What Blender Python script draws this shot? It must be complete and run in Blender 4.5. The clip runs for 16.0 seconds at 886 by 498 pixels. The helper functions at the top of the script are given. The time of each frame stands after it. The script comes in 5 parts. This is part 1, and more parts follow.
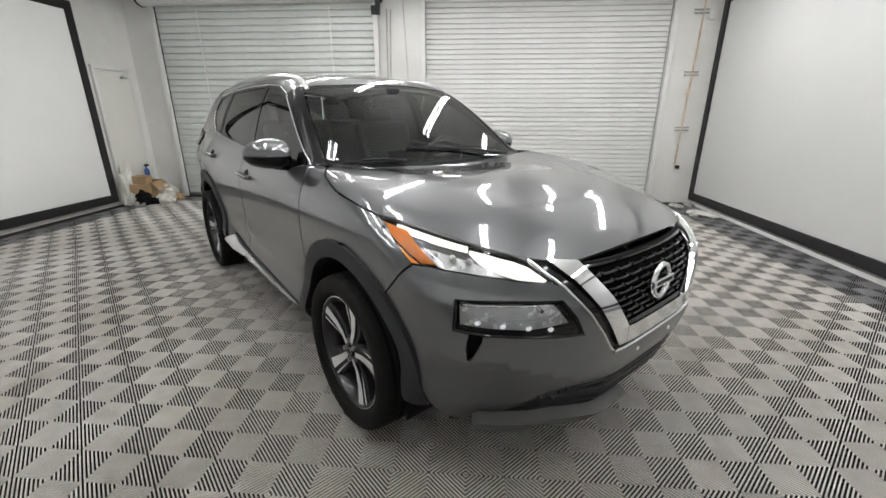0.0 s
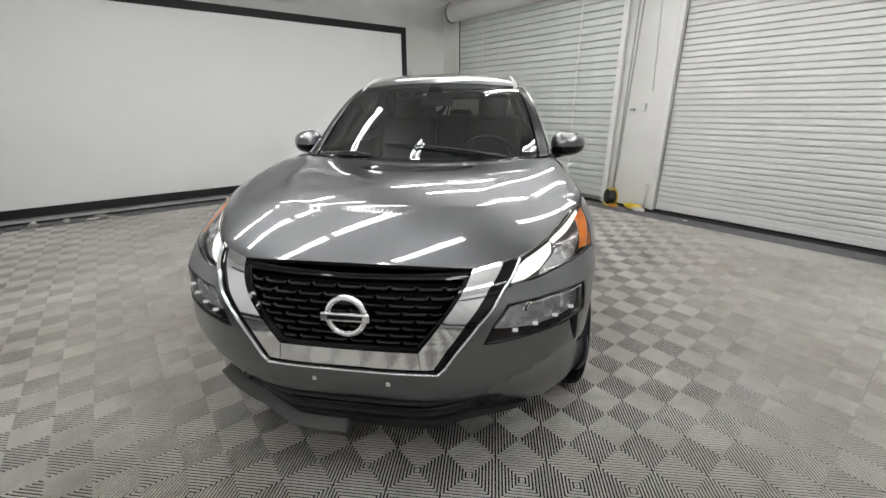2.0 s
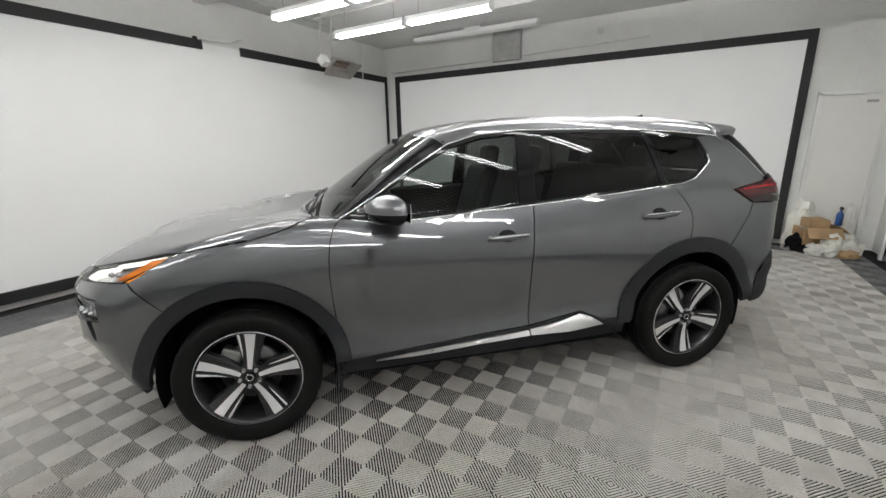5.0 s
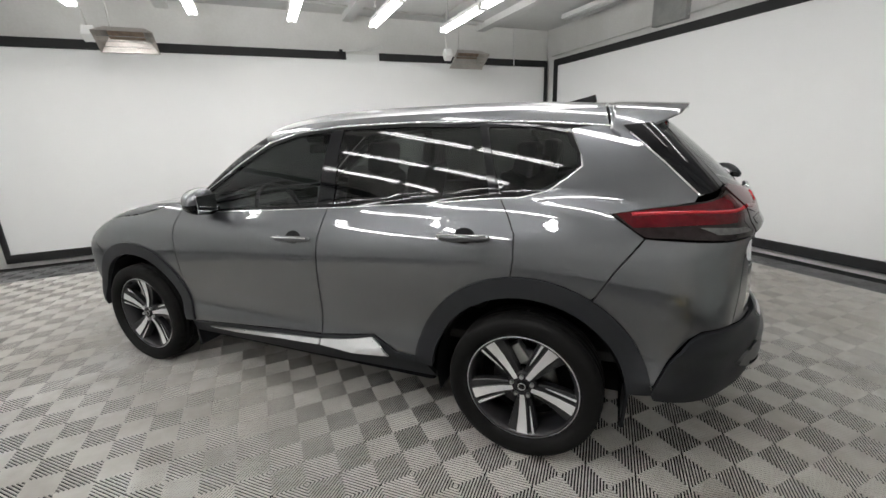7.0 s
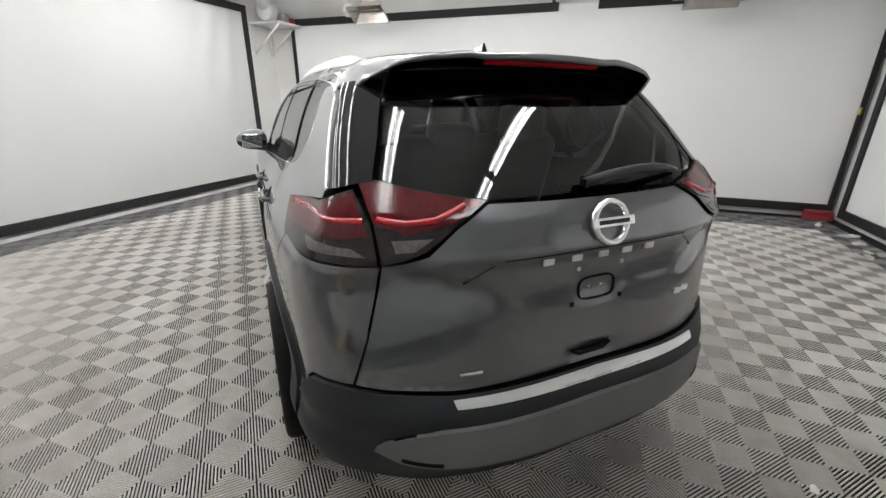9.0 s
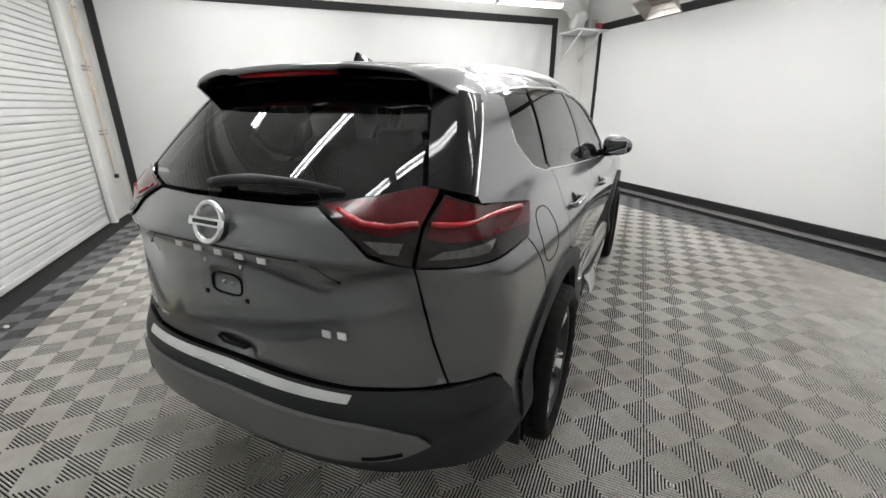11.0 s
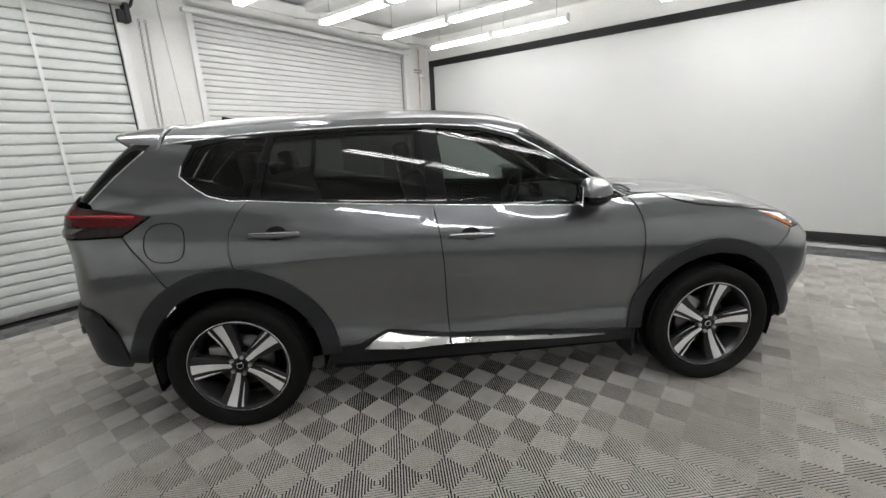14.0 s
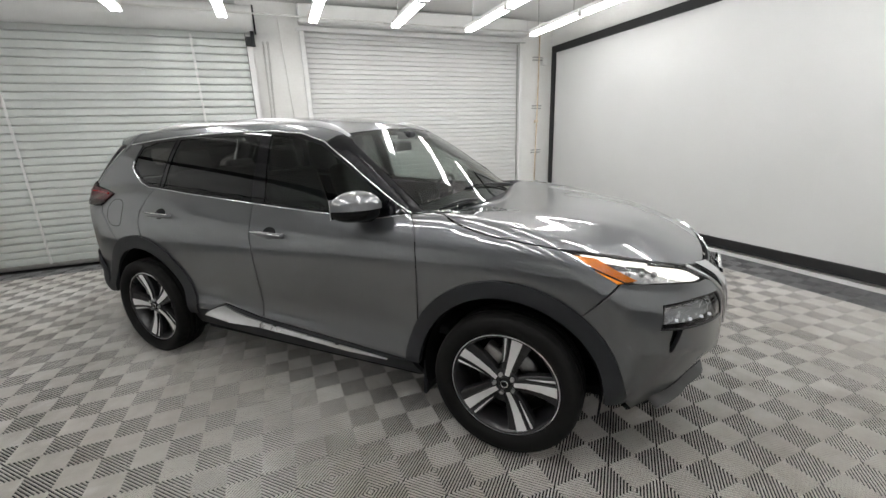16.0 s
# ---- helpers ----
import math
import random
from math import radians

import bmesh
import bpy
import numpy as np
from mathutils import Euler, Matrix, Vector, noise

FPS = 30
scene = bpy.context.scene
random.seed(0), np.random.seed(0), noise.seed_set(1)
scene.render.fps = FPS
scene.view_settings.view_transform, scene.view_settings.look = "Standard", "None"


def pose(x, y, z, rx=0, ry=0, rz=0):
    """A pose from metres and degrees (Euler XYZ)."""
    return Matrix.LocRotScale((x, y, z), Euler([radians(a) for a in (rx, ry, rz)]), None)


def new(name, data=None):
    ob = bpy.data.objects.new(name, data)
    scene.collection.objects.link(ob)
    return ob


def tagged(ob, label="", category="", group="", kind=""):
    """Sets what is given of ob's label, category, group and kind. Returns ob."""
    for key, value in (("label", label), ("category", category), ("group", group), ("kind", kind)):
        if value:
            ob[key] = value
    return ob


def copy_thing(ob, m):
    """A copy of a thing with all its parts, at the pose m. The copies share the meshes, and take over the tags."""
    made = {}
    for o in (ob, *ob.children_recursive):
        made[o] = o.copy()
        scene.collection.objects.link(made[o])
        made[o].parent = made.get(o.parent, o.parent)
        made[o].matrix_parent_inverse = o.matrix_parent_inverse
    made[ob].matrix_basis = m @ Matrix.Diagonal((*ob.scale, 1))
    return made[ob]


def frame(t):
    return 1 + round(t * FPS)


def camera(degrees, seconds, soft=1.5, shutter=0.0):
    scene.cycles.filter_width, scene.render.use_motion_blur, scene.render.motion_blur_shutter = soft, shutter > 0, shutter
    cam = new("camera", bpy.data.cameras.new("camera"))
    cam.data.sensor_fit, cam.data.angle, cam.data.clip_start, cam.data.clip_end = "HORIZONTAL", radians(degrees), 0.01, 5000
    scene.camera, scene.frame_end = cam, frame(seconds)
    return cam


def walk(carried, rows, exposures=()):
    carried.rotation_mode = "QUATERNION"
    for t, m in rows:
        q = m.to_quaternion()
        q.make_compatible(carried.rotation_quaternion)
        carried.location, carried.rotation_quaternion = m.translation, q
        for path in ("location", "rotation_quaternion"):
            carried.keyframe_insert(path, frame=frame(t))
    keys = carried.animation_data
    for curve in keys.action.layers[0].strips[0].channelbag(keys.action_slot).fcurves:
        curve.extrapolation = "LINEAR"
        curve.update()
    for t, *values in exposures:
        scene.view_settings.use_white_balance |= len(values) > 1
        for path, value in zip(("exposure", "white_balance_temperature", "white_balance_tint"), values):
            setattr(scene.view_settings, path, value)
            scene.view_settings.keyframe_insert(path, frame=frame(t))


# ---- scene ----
cam = camera(94.40, 16.0)
PATH = [
    (0.0, pose(0.845, -3.184, 1.395, 71.74, -0.06, 4.31)),
    (0.5, pose(1.330, -3.120, 1.407, 70.45, 0.27, 13.64)),
    (1.0, pose(1.848, -2.911, 1.423, 69.94, 0.39, 25.28)),
    (1.5, pose(2.314, -2.581, 1.423, 69.88, 0.92, 38.99)),
    (2.0, pose(2.703, -2.143, 1.432, 70.69, 0.29, 51.77)),
    (2.5, pose(3.003, -1.640, 1.444, 71.80, -0.16, 64.18)),
    (3.0, pose(3.174, -1.048, 1.462, 72.48, -0.78, 76.27)),
    (3.5, pose(3.230, -0.425, 1.480, 73.40, -0.79, 87.72)),
    (4.0, pose(3.166, 0.218, 1.498, 74.24, -0.36, 98.80)),
    (4.5, pose(2.988, 0.852, 1.512, 74.95, 0.33, 109.46)),
    (5.0, pose(2.702, 1.447, 1.522, 75.46, 1.10, 119.66)),
    (5.5, pose(2.315, 1.973, 1.524, 75.71, 1.79, 129.34)),
    (6.0, pose(1.830, 2.420, 1.524, 75.70, 2.28, 138.52)),
    (6.5, pose(1.291, 2.737, 1.514, 75.28, 2.26, 147.28)),
    (7.0, pose(0.689, 2.995, 1.513, 74.68, 1.98, 156.13)),
    (7.5, pose(0.114, 3.076, 1.505, 73.61, 1.28, 165.29)),
    (8.0, pose(-0.443, 3.074, 1.502, 72.26, 0.66, 175.68)),
    (8.5, pose(-1.008, 3.006, 1.486, 71.22, 0.16, 187.40)),
    (9.0, pose(-1.523, 2.879, 1.487, 70.26, -0.48, 199.54)),
    (9.5, pose(-1.967, 2.632, 1.489, 69.60, -0.36, 212.49)),
    (10.0, pose(-2.344, 2.305, 1.498, 69.64, -0.42, 225.67)),
    (10.5, pose(-2.676, 1.906, 1.501, 69.98, -0.17, 238.04)),
    (11.0, pose(-2.937, 1.438, 1.500, 70.69, 0.25, 249.81)),
    (11.5, pose(-3.114, 0.923, 1.496, 71.62, 0.77, 260.96)),
    (12.0, pose(-3.194, 0.380, 1.492, 72.63, 1.30, 271.45)),
    (12.5, pose(-3.165, -0.172, 1.486, 73.60, 1.78, 281.24)),
    (13.0, pose(-3.002, -0.715, 1.493, 74.37, 2.23, 290.23)),
    (13.5, pose(-2.782, -1.242, 1.483, 74.95, 2.38, 299.03)),
    (14.0, pose(-2.446, -1.730, 1.491, 75.23, 2.50, 307.30)),
    (14.5, pose(-2.085, -2.194, 1.503, 75.28, 2.55, 315.56)),
    (15.0, pose(-1.608, -2.546, 1.515, 75.32, 2.42, 323.33)),
    (15.5, pose(-1.114, -2.873, 1.521, 74.99, 2.17, 330.76)),
    (16.0, pose(-0.579, -3.088, 1.520, 74.55, 2.01, 338.15)),
]
walk(cam, PATH, [(0.0, 0.14), (1.0, 0.08), (2.0, 0.0), (3.0, 0.07), (6.0, 0.10), (8.5, 0.29), (10.0, 0.34), (13.0, 0.25), (14.5, 0.15), (16.0, 0.14)])


TURN = -46.5  # the car stands askew in the room

# ---- light: the room's own fluorescent tubes, a faint grey outside ----
world = bpy.data.worlds.new("world")
scene.world = world
world.use_nodes = True
world.node_tree.nodes["Background"].inputs["Color"].default_value = (.9, .95, 1, 1)
world.node_tree.nodes["Background"].inputs["Strength"].default_value = .05
TUBE_GLOW = 24.0


# ---- materials ----
def material(name, color, rough=.5, metal=0.0, coat=0.0, spread=.12, scale=6.0, fine=60.0, bump=.0, stain=None, ior=1.5, coat_rough=.012, vary=1.0, world=False):
    """A surface with colour variation at two scales, varied gloss and fine relief."""
    m = bpy.data.materials.new(name)
    m.use_nodes = True
    n, l = m.node_tree.nodes, m.node_tree.links
    p = n["Principled BSDF"]
    p.inputs["Metallic"].default_value = metal
    p.inputs["Coat Weight"].default_value = coat
    p.inputs["Coat Roughness"].default_value = coat_rough
    p.inputs["IOR"].default_value = ior
    tc, geo = n.new("ShaderNodeTexCoord"), n.new("ShaderNodeNewGeometry")
    big, small = n.new("ShaderNodeTexNoise"), n.new("ShaderNodeTexNoise")
    big.inputs["Scale"].default_value, small.inputs["Scale"].default_value = scale, fine
    big.inputs["Detail"].default_value, small.inputs["Detail"].default_value = 4, 3
    for t in (big, small):
        l.new(geo.outputs["Position"] if world else tc.outputs["Object"], t.inputs["Vector"])
    mix = n.new("ShaderNodeMath")
    mix.operation = "MULTIPLY_ADD"
    mix.inputs[1].default_value = .35
    l.new(small.outputs["Fac"], mix.inputs[0])
    l.new(big.outputs["Fac"], mix.inputs[2])
    ramp = n.new("ShaderNodeValToRGB")
    dark = stain if stain else tuple(c * (1 - spread) for c in color)
    light = tuple(min(c * (1 + spread), 1) for c in color)
    ramp.color_ramp.elements[0].position, ramp.color_ramp.elements[1].position = .42, .92
    ramp.color_ramp.elements[0].color, ramp.color_ramp.elements[1].color = (*dark, 1), (*light, 1)
    l.new(mix.outputs[0], ramp.inputs["Fac"])
    if world:
        info, hue = n.new("ShaderNodeObjectInfo"), n.new("ShaderNodeHueSaturation")
        vr = n.new("ShaderNodeMapRange")
        vr.inputs["To Min"].default_value, vr.inputs["To Max"].default_value = .93, 1.07
        l.new(info.outputs["Random"], vr.inputs["Value"])
        l.new(vr.outputs["Result"], hue.inputs["Value"])
        l.new(ramp.outputs["Color"], hue.inputs["Color"])
        l.new(hue.outputs["Color"], p.inputs["Base Color"])
    else:
        l.new(ramp.outputs["Color"], p.inputs["Base Color"])
    rr = n.new("ShaderNodeMapRange")
    rr.inputs["To Min"].default_value, rr.inputs["To Max"].default_value = rough * (1 - .15 * vary), min(rough * (1 + .2 * vary), 1)
    l.new(big.outputs["Fac"], rr.inputs["Value"])
    l.new(rr.outputs["Result"], p.inputs["Roughness"])
    if bump:
        b = n.new("ShaderNodeBump")
        b.inputs["Strength"].default_value, b.inputs["Distance"].default_value = .6, bump
        l.new(small.outputs["Fac"], b.inputs["Height"])
        l.new(b.outputs["Normal"], p.inputs["Normal"])
    return m


def glass(name, tint, gloss_color=(1, 1, 1), rough=.0, ior=1.5):
    """Thin sheet glass: tinted see-through with a mirror gloss that grows at a slant."""
    m = bpy.data.materials.new(name)
    m.use_nodes = True
    n, l = m.node_tree.nodes, m.node_tree.links
    n.remove(n["Principled BSDF"])
    tr, gl, fr, mx = n.new("ShaderNodeBsdfTransparent"), n.new("ShaderNodeBsdfGlossy"), n.new("ShaderNodeFresnel"), n.new("ShaderNodeMixShader")
    tr.inputs["Color"].default_value = (*tint, 1)
    gl.inputs["Color"].default_value, gl.inputs["Roughness"].default_value = (*gloss_color, 1), rough
    fr.inputs["IOR"].default_value = ior
    l.new(fr.outputs["Fac"], mx.inputs["Fac"])
    l.new(tr.outputs["BSDF"], mx.inputs[1])
    l.new(gl.outputs["BSDF"], mx.inputs[2])
    l.new(mx.outputs["Shader"], n["Material Output"].inputs["Surface"])
    return m


def glow(name, color, strength):
    m = bpy.data.materials.new(name)
    m.use_nodes = True
    p = m.node_tree.nodes["Principled BSDF"]
    p.inputs["Base Color"].default_value = (.8, .8, .8, 1)
    p.inputs["Emission Color"].default_value = (*color, 1)
    p.inputs["Emission Strength"].default_value = strength
    return m


M = dict(
    paint=material("gunmetal_paint", (.083, .087, .095), .30, .70, 1.0, .03, 2, 900, .00001, vary=.05),
    pillar_black=material("satin_black_pillar", (.006, .006, .007), .22, 0, 0, .1, 6, 60, 0, None, 1.25),
    rail=material("satin_rail", (.40, .40, .41), .34, 1, 0, .05),
    letter=material("bright_lettering", (.72, .72, .73), .3, .35, .3, .04),
    black_plastic=material("black_plastic_grain", (.014, .015, .018), .5, 0, 0, .15, 8, 700, .0002, None, 1.4),
    gloss_black=material("gloss_black", (.005, .005, .006), .06, 0, 0, .1, 6, 60, 0, None, 1.38),
    dark=material("dark_inner", (.008, .008, .009), .9, 0, 0, .2, 6, 60, 0, None, 1.2),
    grey_skid=material("grey_skid_plastic", (.12, .12, .118), .5, 0, 0, .1, 8, 500, .0001),
    grey_lip=material("grey_lip_plastic", (.085, .085, .084), .5, 0, 0, .1, 8, 500, .0001),
    chrome=material("chrome", (.80, .81, .82), .07, 1, 0, .03),
    satin=material("satin_silver", (.62, .62, .62), .28, 1, 0, .05),
    brushed=material("brushed_steel", (.66, .66, .66), .38, 1, 0, .12, 4, 200, .0001),
    machined=material("machined_alloy", (.86, .86, .87), .36, .5, .3, .06, 6, 300),
    rim_dark=material("dark_alloy_paint", (.016, .016, .018), .28, .2, .3, .1),
    rubber=material("tyre_rubber", (.006, .0058, .0056), .7, 0, 0, .2, 9, 200, .0004, None, 1.28),
    disc=material("brake_iron", (.22, .22, .22), .35, 1, 0, .2, 12, 120),
    trim=material("cabin_trim", (.018, .018, .019), .7, 0, 0, .2, 12, 80, .0002),
    seat=material("seat_leather", (.012, .012, .013), .45, 0, 0, .2, 12, 80, .0002),
    headliner=material("headliner_cloth", (.18, .18, .175), .9, 0, 0, .06, 12, 400, .0003),
    lamp_dark=material("lamp_housing", (.05, .05, .055), .3, .4, 0, .2),
    lamp_metal=material("lamp_reflector", (.60, .61, .62), .26, .4, 0, .15, 30, 90, .002),
    amber=material("amber_reflector", (.90, .27, .012), .25, 0, .8, .15, 60, 300, .0006),
    red_lens=material("red_lens", (.062, .0015, .004), .10, 0, .1, .3, 20, 200, .0003, None, 1.4),
    red_bar=material("red_light_guide", (.30, .004, .010), .22, 0, .3, .2, 30, 160),
    smoke=material("smoked_lens", (.016, .012, .012), .08, 0, 0, .3, 30, 200, 0, None, 1.35),
    clear_lamp=material("reversing_lens", (.085, .082, .082), .2, .2, 0, .25, 60, 160, .001),
    tile=material("grey_plastic_tile", (.61, .595, .570), .37, 0, 0, .06, .75, 14, .0, (.42, .392, .350), world=True),
    tile_dark=material("charcoal_plastic_tile", (.17, .17, .174), .42, 0, 0, .2, .9, 14, .0, (.11, .11, .112), world=True),
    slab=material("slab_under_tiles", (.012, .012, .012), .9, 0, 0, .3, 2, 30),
    wall=material("white_painted_block", (.80, .80, .785), .55, 0, 0, .04, 1.2, 30, .0015, (.70, .695, .67)),
    ceiling=material("grey_white_ceiling", (.74, .74, .73), .8, 0, 0, .08, 1.0, 20, .002),
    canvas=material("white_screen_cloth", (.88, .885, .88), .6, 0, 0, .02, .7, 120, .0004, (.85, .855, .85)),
    # the same cloth with weaker light painted in, for the east wall's screen
    wrinkled=material("dimmed_screen_cloth", (.58, .585, .58), .5, 0, 0, .02, .7, 90, .0004, (.55, .555, .55)),
    black_frame=material("black_screen_border", (.011, .011, .012), .65, 0, 0, .2, 5, 120, .0005),
    slat_grey=material("grey_galvanised_slat", (.665, .690, .670), .38, .1, 0, .08, 2, 40, .0004),
    slat_white=material("white_door_slat", (.775, .775, .765), .36, 0, .1, .04, 2, 40, .0003),
    steel=material("galvanised_steel", (.42, .42, .41), .4, .8, 0, .15, 8, 60, .0004),
    white_metal=material("white_enamel", (.78, .78, .77), .35, 0, .2, .05, 4, 60),
    pipe=material("painted_conduit", (.66, .655, .63), .45, 0, 0, .1, 5, 50, .0004),
    rust=material("rusty_pipe", (.66, .60, .50), .6, 0, 0, .2, 7, 40, .001, (.48, .32, .16)),
    heater=material("heater_stainless", (.46, .43, .40), .32, .8, 0, .2, 6, 60),
    copper=material("glowless_grille", (.30, .22, .17), .5, .5, 0, .3, 20, 120),
    card=material("cardboard", (.42, .28, .15), .85, 0, 0, .2, 6, 80, .001),
    plastic_wrap=material("clear_wrap", (.68, .67, .62), .3, 0, .3, .12, 8, 40, .006),
    litter=material("dusty_scraps", (.42, .41, .38), .7, 0, 0, .4, 20, 90, .004),
    yellow=material("yellow_plastic", (.70, .52, .04), .45, 0, 0, .15, 12, 80),
    black_cord=material("black_cord", (.015, .015, .016), .5, 0, 0, .2),
    red_case=material("red_case", (.28, .03, .035), .45, 0, 0, .15),
    blue=material("blue_bottle", (.03, .10, .32), .35, 0, .2, .2),
    chain=material("steel_chain", (.30, .29, .27), .4, .9, 0, .2),
    orange=material("orange_strap", (.55, .22, .04), .7, 0, 0, .2),
    mirror=material("mirror_glass", (.75, .76, .78), .02, 1, 0, .0),
    screen=glass("windscreen_glass", (.60, .66, .63)),
    tint=glass("privacy_glass", (.17, .18, .172), ior=1.42),
    tint_rear=glass("rear_screen_glass", (.34, .36, .35), ior=1.42),
    tint_front=glass("front_door_glass", (.44, .48, .46), ior=1.42),
    lens=glass("clear_lens", (.93, .93, .93)),
    tube=glow("tube_glow", (1.0, .995, .985), TUBE_GLOW),
    lamp_on=glow("led_glow", (1.0, .97, .88), 1.1),
    dim_led=glow("small_led", (.9, .95, 1.0), .45),
)
M["paint"].node_tree.nodes["Principled BSDF"].inputs["Coat IOR"].default_value = 1.9
M["lamp_on"].node_tree.nodes["Principled BSDF"].inputs["Roughness"].default_value = .3


def scuff(m, dirt, scale, lo, hi, most):
    """Lay worn, dirty blotches over a material's colour."""
    n, l = m.node_tree.nodes, m.node_tree.links
    into = n["Principled BSDF"].inputs["Base Color"]
    source = into.links[0].from_socket
    geo, tex, fac, mix = n.new("ShaderNodeNewGeometry"), n.new("ShaderNodeTexNoise"), n.new("ShaderNodeMapRange"), n.new("ShaderNodeMixRGB")
    tex.inputs["Scale"].default_value, tex.inputs["Detail"].default_value, tex.inputs["Roughness"].default_value = scale, 6, .62
    fac.inputs["From Min"].default_value, fac.inputs["From Max"].default_value, fac.inputs["To Max"].default_value = lo, hi, most
    mix.inputs["Color2"].default_value = (*dirt, 1)
    l.new(geo.outputs["Position"], tex.inputs["Vector"])
    l.new(tex.outputs["Fac"], fac.inputs["Value"])
    l.new(fac.outputs["Result"], mix.inputs["Fac"])
    l.new(source, mix.inputs["Color1"])
    l.new(mix.outputs["Color"], into)


scuff(M["tile"], (.30, .27, .235), 1.7, .54, .70, .55)
scuff(M["tile"], (.66, .655, .65), 5.5, .60, .72, .45)
scuff(M["tile_dark"], (.27, .265, .255), 3.0, .56, .72, .5)
scuff(M["wall"], (.62, .60, .55), 2.2, .60, .78, .35)


# ---- mesh helpers ----
def mesh_ob(name, verts, faces, mat, parent=None, label="", smooth=True, normals=None, slots=None):
    me = bpy.data.meshes.new(name)
    me.from_pydata([tuple(map(float, v)) for v in verts], [], [tuple(map(int, f)) for f in faces])
    for m in (mat if isinstance(mat, (list, tuple)) else [mat]):
        me.materials.append(m)
    if slots is not None:
        me.polygons.foreach_set("material_index", np.array(slots, dtype=np.int32))
    me.polygons.foreach_set("use_smooth", np.full(len(me.polygons), bool(smooth)))
    me.update()
    if normals is not None:
        me.normals_split_custom_set_from_vertices([tuple(map(float, q)) for q in normals])
    ob = new(name, me)
    ob.parent = parent
    if label:
        tagged(ob, label)
    return ob


def part(name, bm, mat, parent=None, label="", smooth=False):
    me = bpy.data.meshes.new(name)
    bm.normal_update()
    bm.to_mesh(me)
    bm.free()
    me.materials.append(mat)
    me.polygons.foreach_set("use_smooth", np.full(len(me.polygons), bool(smooth)))
    ob = new(name, me)
    ob.parent = parent
    if label:
        tagged(ob, label)
    return ob


def block(size, m=None, bevel=.004, segments=2, bm=None):
    """A box with rounded edges, added to bm."""
    one = bmesh.new()
    bmesh.ops.create_cube(one, size=1)
    bmesh.ops.scale(one, vec=size, verts=one.verts)
    if bevel:
        bmesh.ops.bevel(one, geom=one.edges[:], offset=bevel, segments=segments, affect="EDGES", profile=.6)
    if m is not None:
        one.transform(m)
    if bm is None:
        return one
    tmp = bpy.data.meshes.new("tmp")
    one.to_mesh(tmp)
    one.free()
    bm.from_mesh(tmp)
    bpy.data.meshes.remove(tmp)
    return bm


def at(x, y, z):
    return Matrix.Translation((x, y, z))


def thing(name, m, label, category, group="", kind=""):
    ob = new(name)
    ob.empty_display_size = .1
    ob.matrix_world = m
    return tagged(ob, label, category, group, kind)


def sweep(points, radius, sides=8, closed=False, squash=1.0):
    """A tube along points; radius may vary point by point."""
    P = [Vector(p) for p in points]
    n = len(P)
    rad = radius if isinstance(radius, (list, tuple)) else [radius] * n
    verts, faces = [], []
    up = Vector((0, 0, 1))
    for i, p in enumerate(P):
        a, b = P[(i - 1) % n if closed else max(i - 1, 0)], P[(i + 1) % n if closed else min(i + 1, n - 1)]
        d = (b - a).normalized()
        s = d.cross(up)
        s = s.normalized() if s.length > .05 else d.cross(Vector((1, 0, 0))).normalized()
        w = s.cross(d)
        for k in range(sides):
            g = 2 * math.pi * k / sides
            verts.append(p + (s * math.cos(g) + w * math.sin(g) * squash) * rad[i])
    for i in range(n if closed else n - 1):
        for k in range(sides):
            j = (i + 1) % n
            faces.append((i * sides + k, i * sides + (k + 1) % sides, j * sides + (k + 1) % sides, j * sides + k))
    if not closed:
        faces += [tuple(range(sides))[::-1], tuple(range((n - 1) * sides, n * sides))]
    return verts, faces


def lathe(profile, n, axis="y"):
    """A ring of (radius, depth) points turned about the y axis."""
    verts, faces = [], []
    for i in range(n):
        g = 2 * math.pi * i / n
        verts += [(r * math.cos(g), d, r * math.sin(g)) for r, d in profile]
    k = len(profile)
    for i in range(n):
        for j in range(k - 1):
            a, b = i * k + j, ((i + 1) % n) * k + j
            faces.append((a, a + 1, b + 1, b))
    return verts, faces


def crumple(seed, size, mat, name, parent, m, detail=3, rough=.35):
    """A crumpled lump that sits on its base."""
    bm = bmesh.new()
    bmesh.ops.create_icosphere(bm, subdivisions=detail, radius=1)
    for v in bm.verts:
        q = v.co * 1.7 + Vector((seed, seed * .7, 0))
        v.co *= 1 + rough * (noise.noise(q * 1.3) + .6 * noise.noise(q * 3.1))
        v.co.z = max(v.co.z, -.55)
    bmesh.ops.scale(bm, vec=size, verts=bm.verts)
    low = min(v.co.z for v in bm.verts)
    bm.transform(m @ at(0, 0, -low))
    return part(name, bm, mat, parent)


# ---- the car's body as one smooth solid ----
def curve(*knots):
    """A curve through (t, value) knots whose bend changes smoothly."""
    t, v = (np.array(c, float) for c in zip(*knots))
    n, h = len(t), np.diff(t)
    A, r = np.eye(n), np.zeros(n)
    for i in range(1, n - 1):
        A[i, i - 1:i + 2] = h[i - 1], 2 * (h[i - 1] + h[i]), h[i]
        r[i] = 6 * ((v[i + 1] - v[i]) / h[i] - (v[i] - v[i - 1]) / h[i - 1])
    m = np.linalg.solve(A, r)

    def at(q):
        q = np.clip(q, t[0], t[-1])
        i = np.clip(np.searchsorted(t, q) - 1, 0, n - 2)
        b = (q - t[i]) / h[i]
        a = 1 - b
        return a * v[i] + b * v[i + 1] + ((a ** 3 - a) * m[i] + (b ** 3 - b) * m[i + 1]) * h[i] ** 2 / 6
    return at


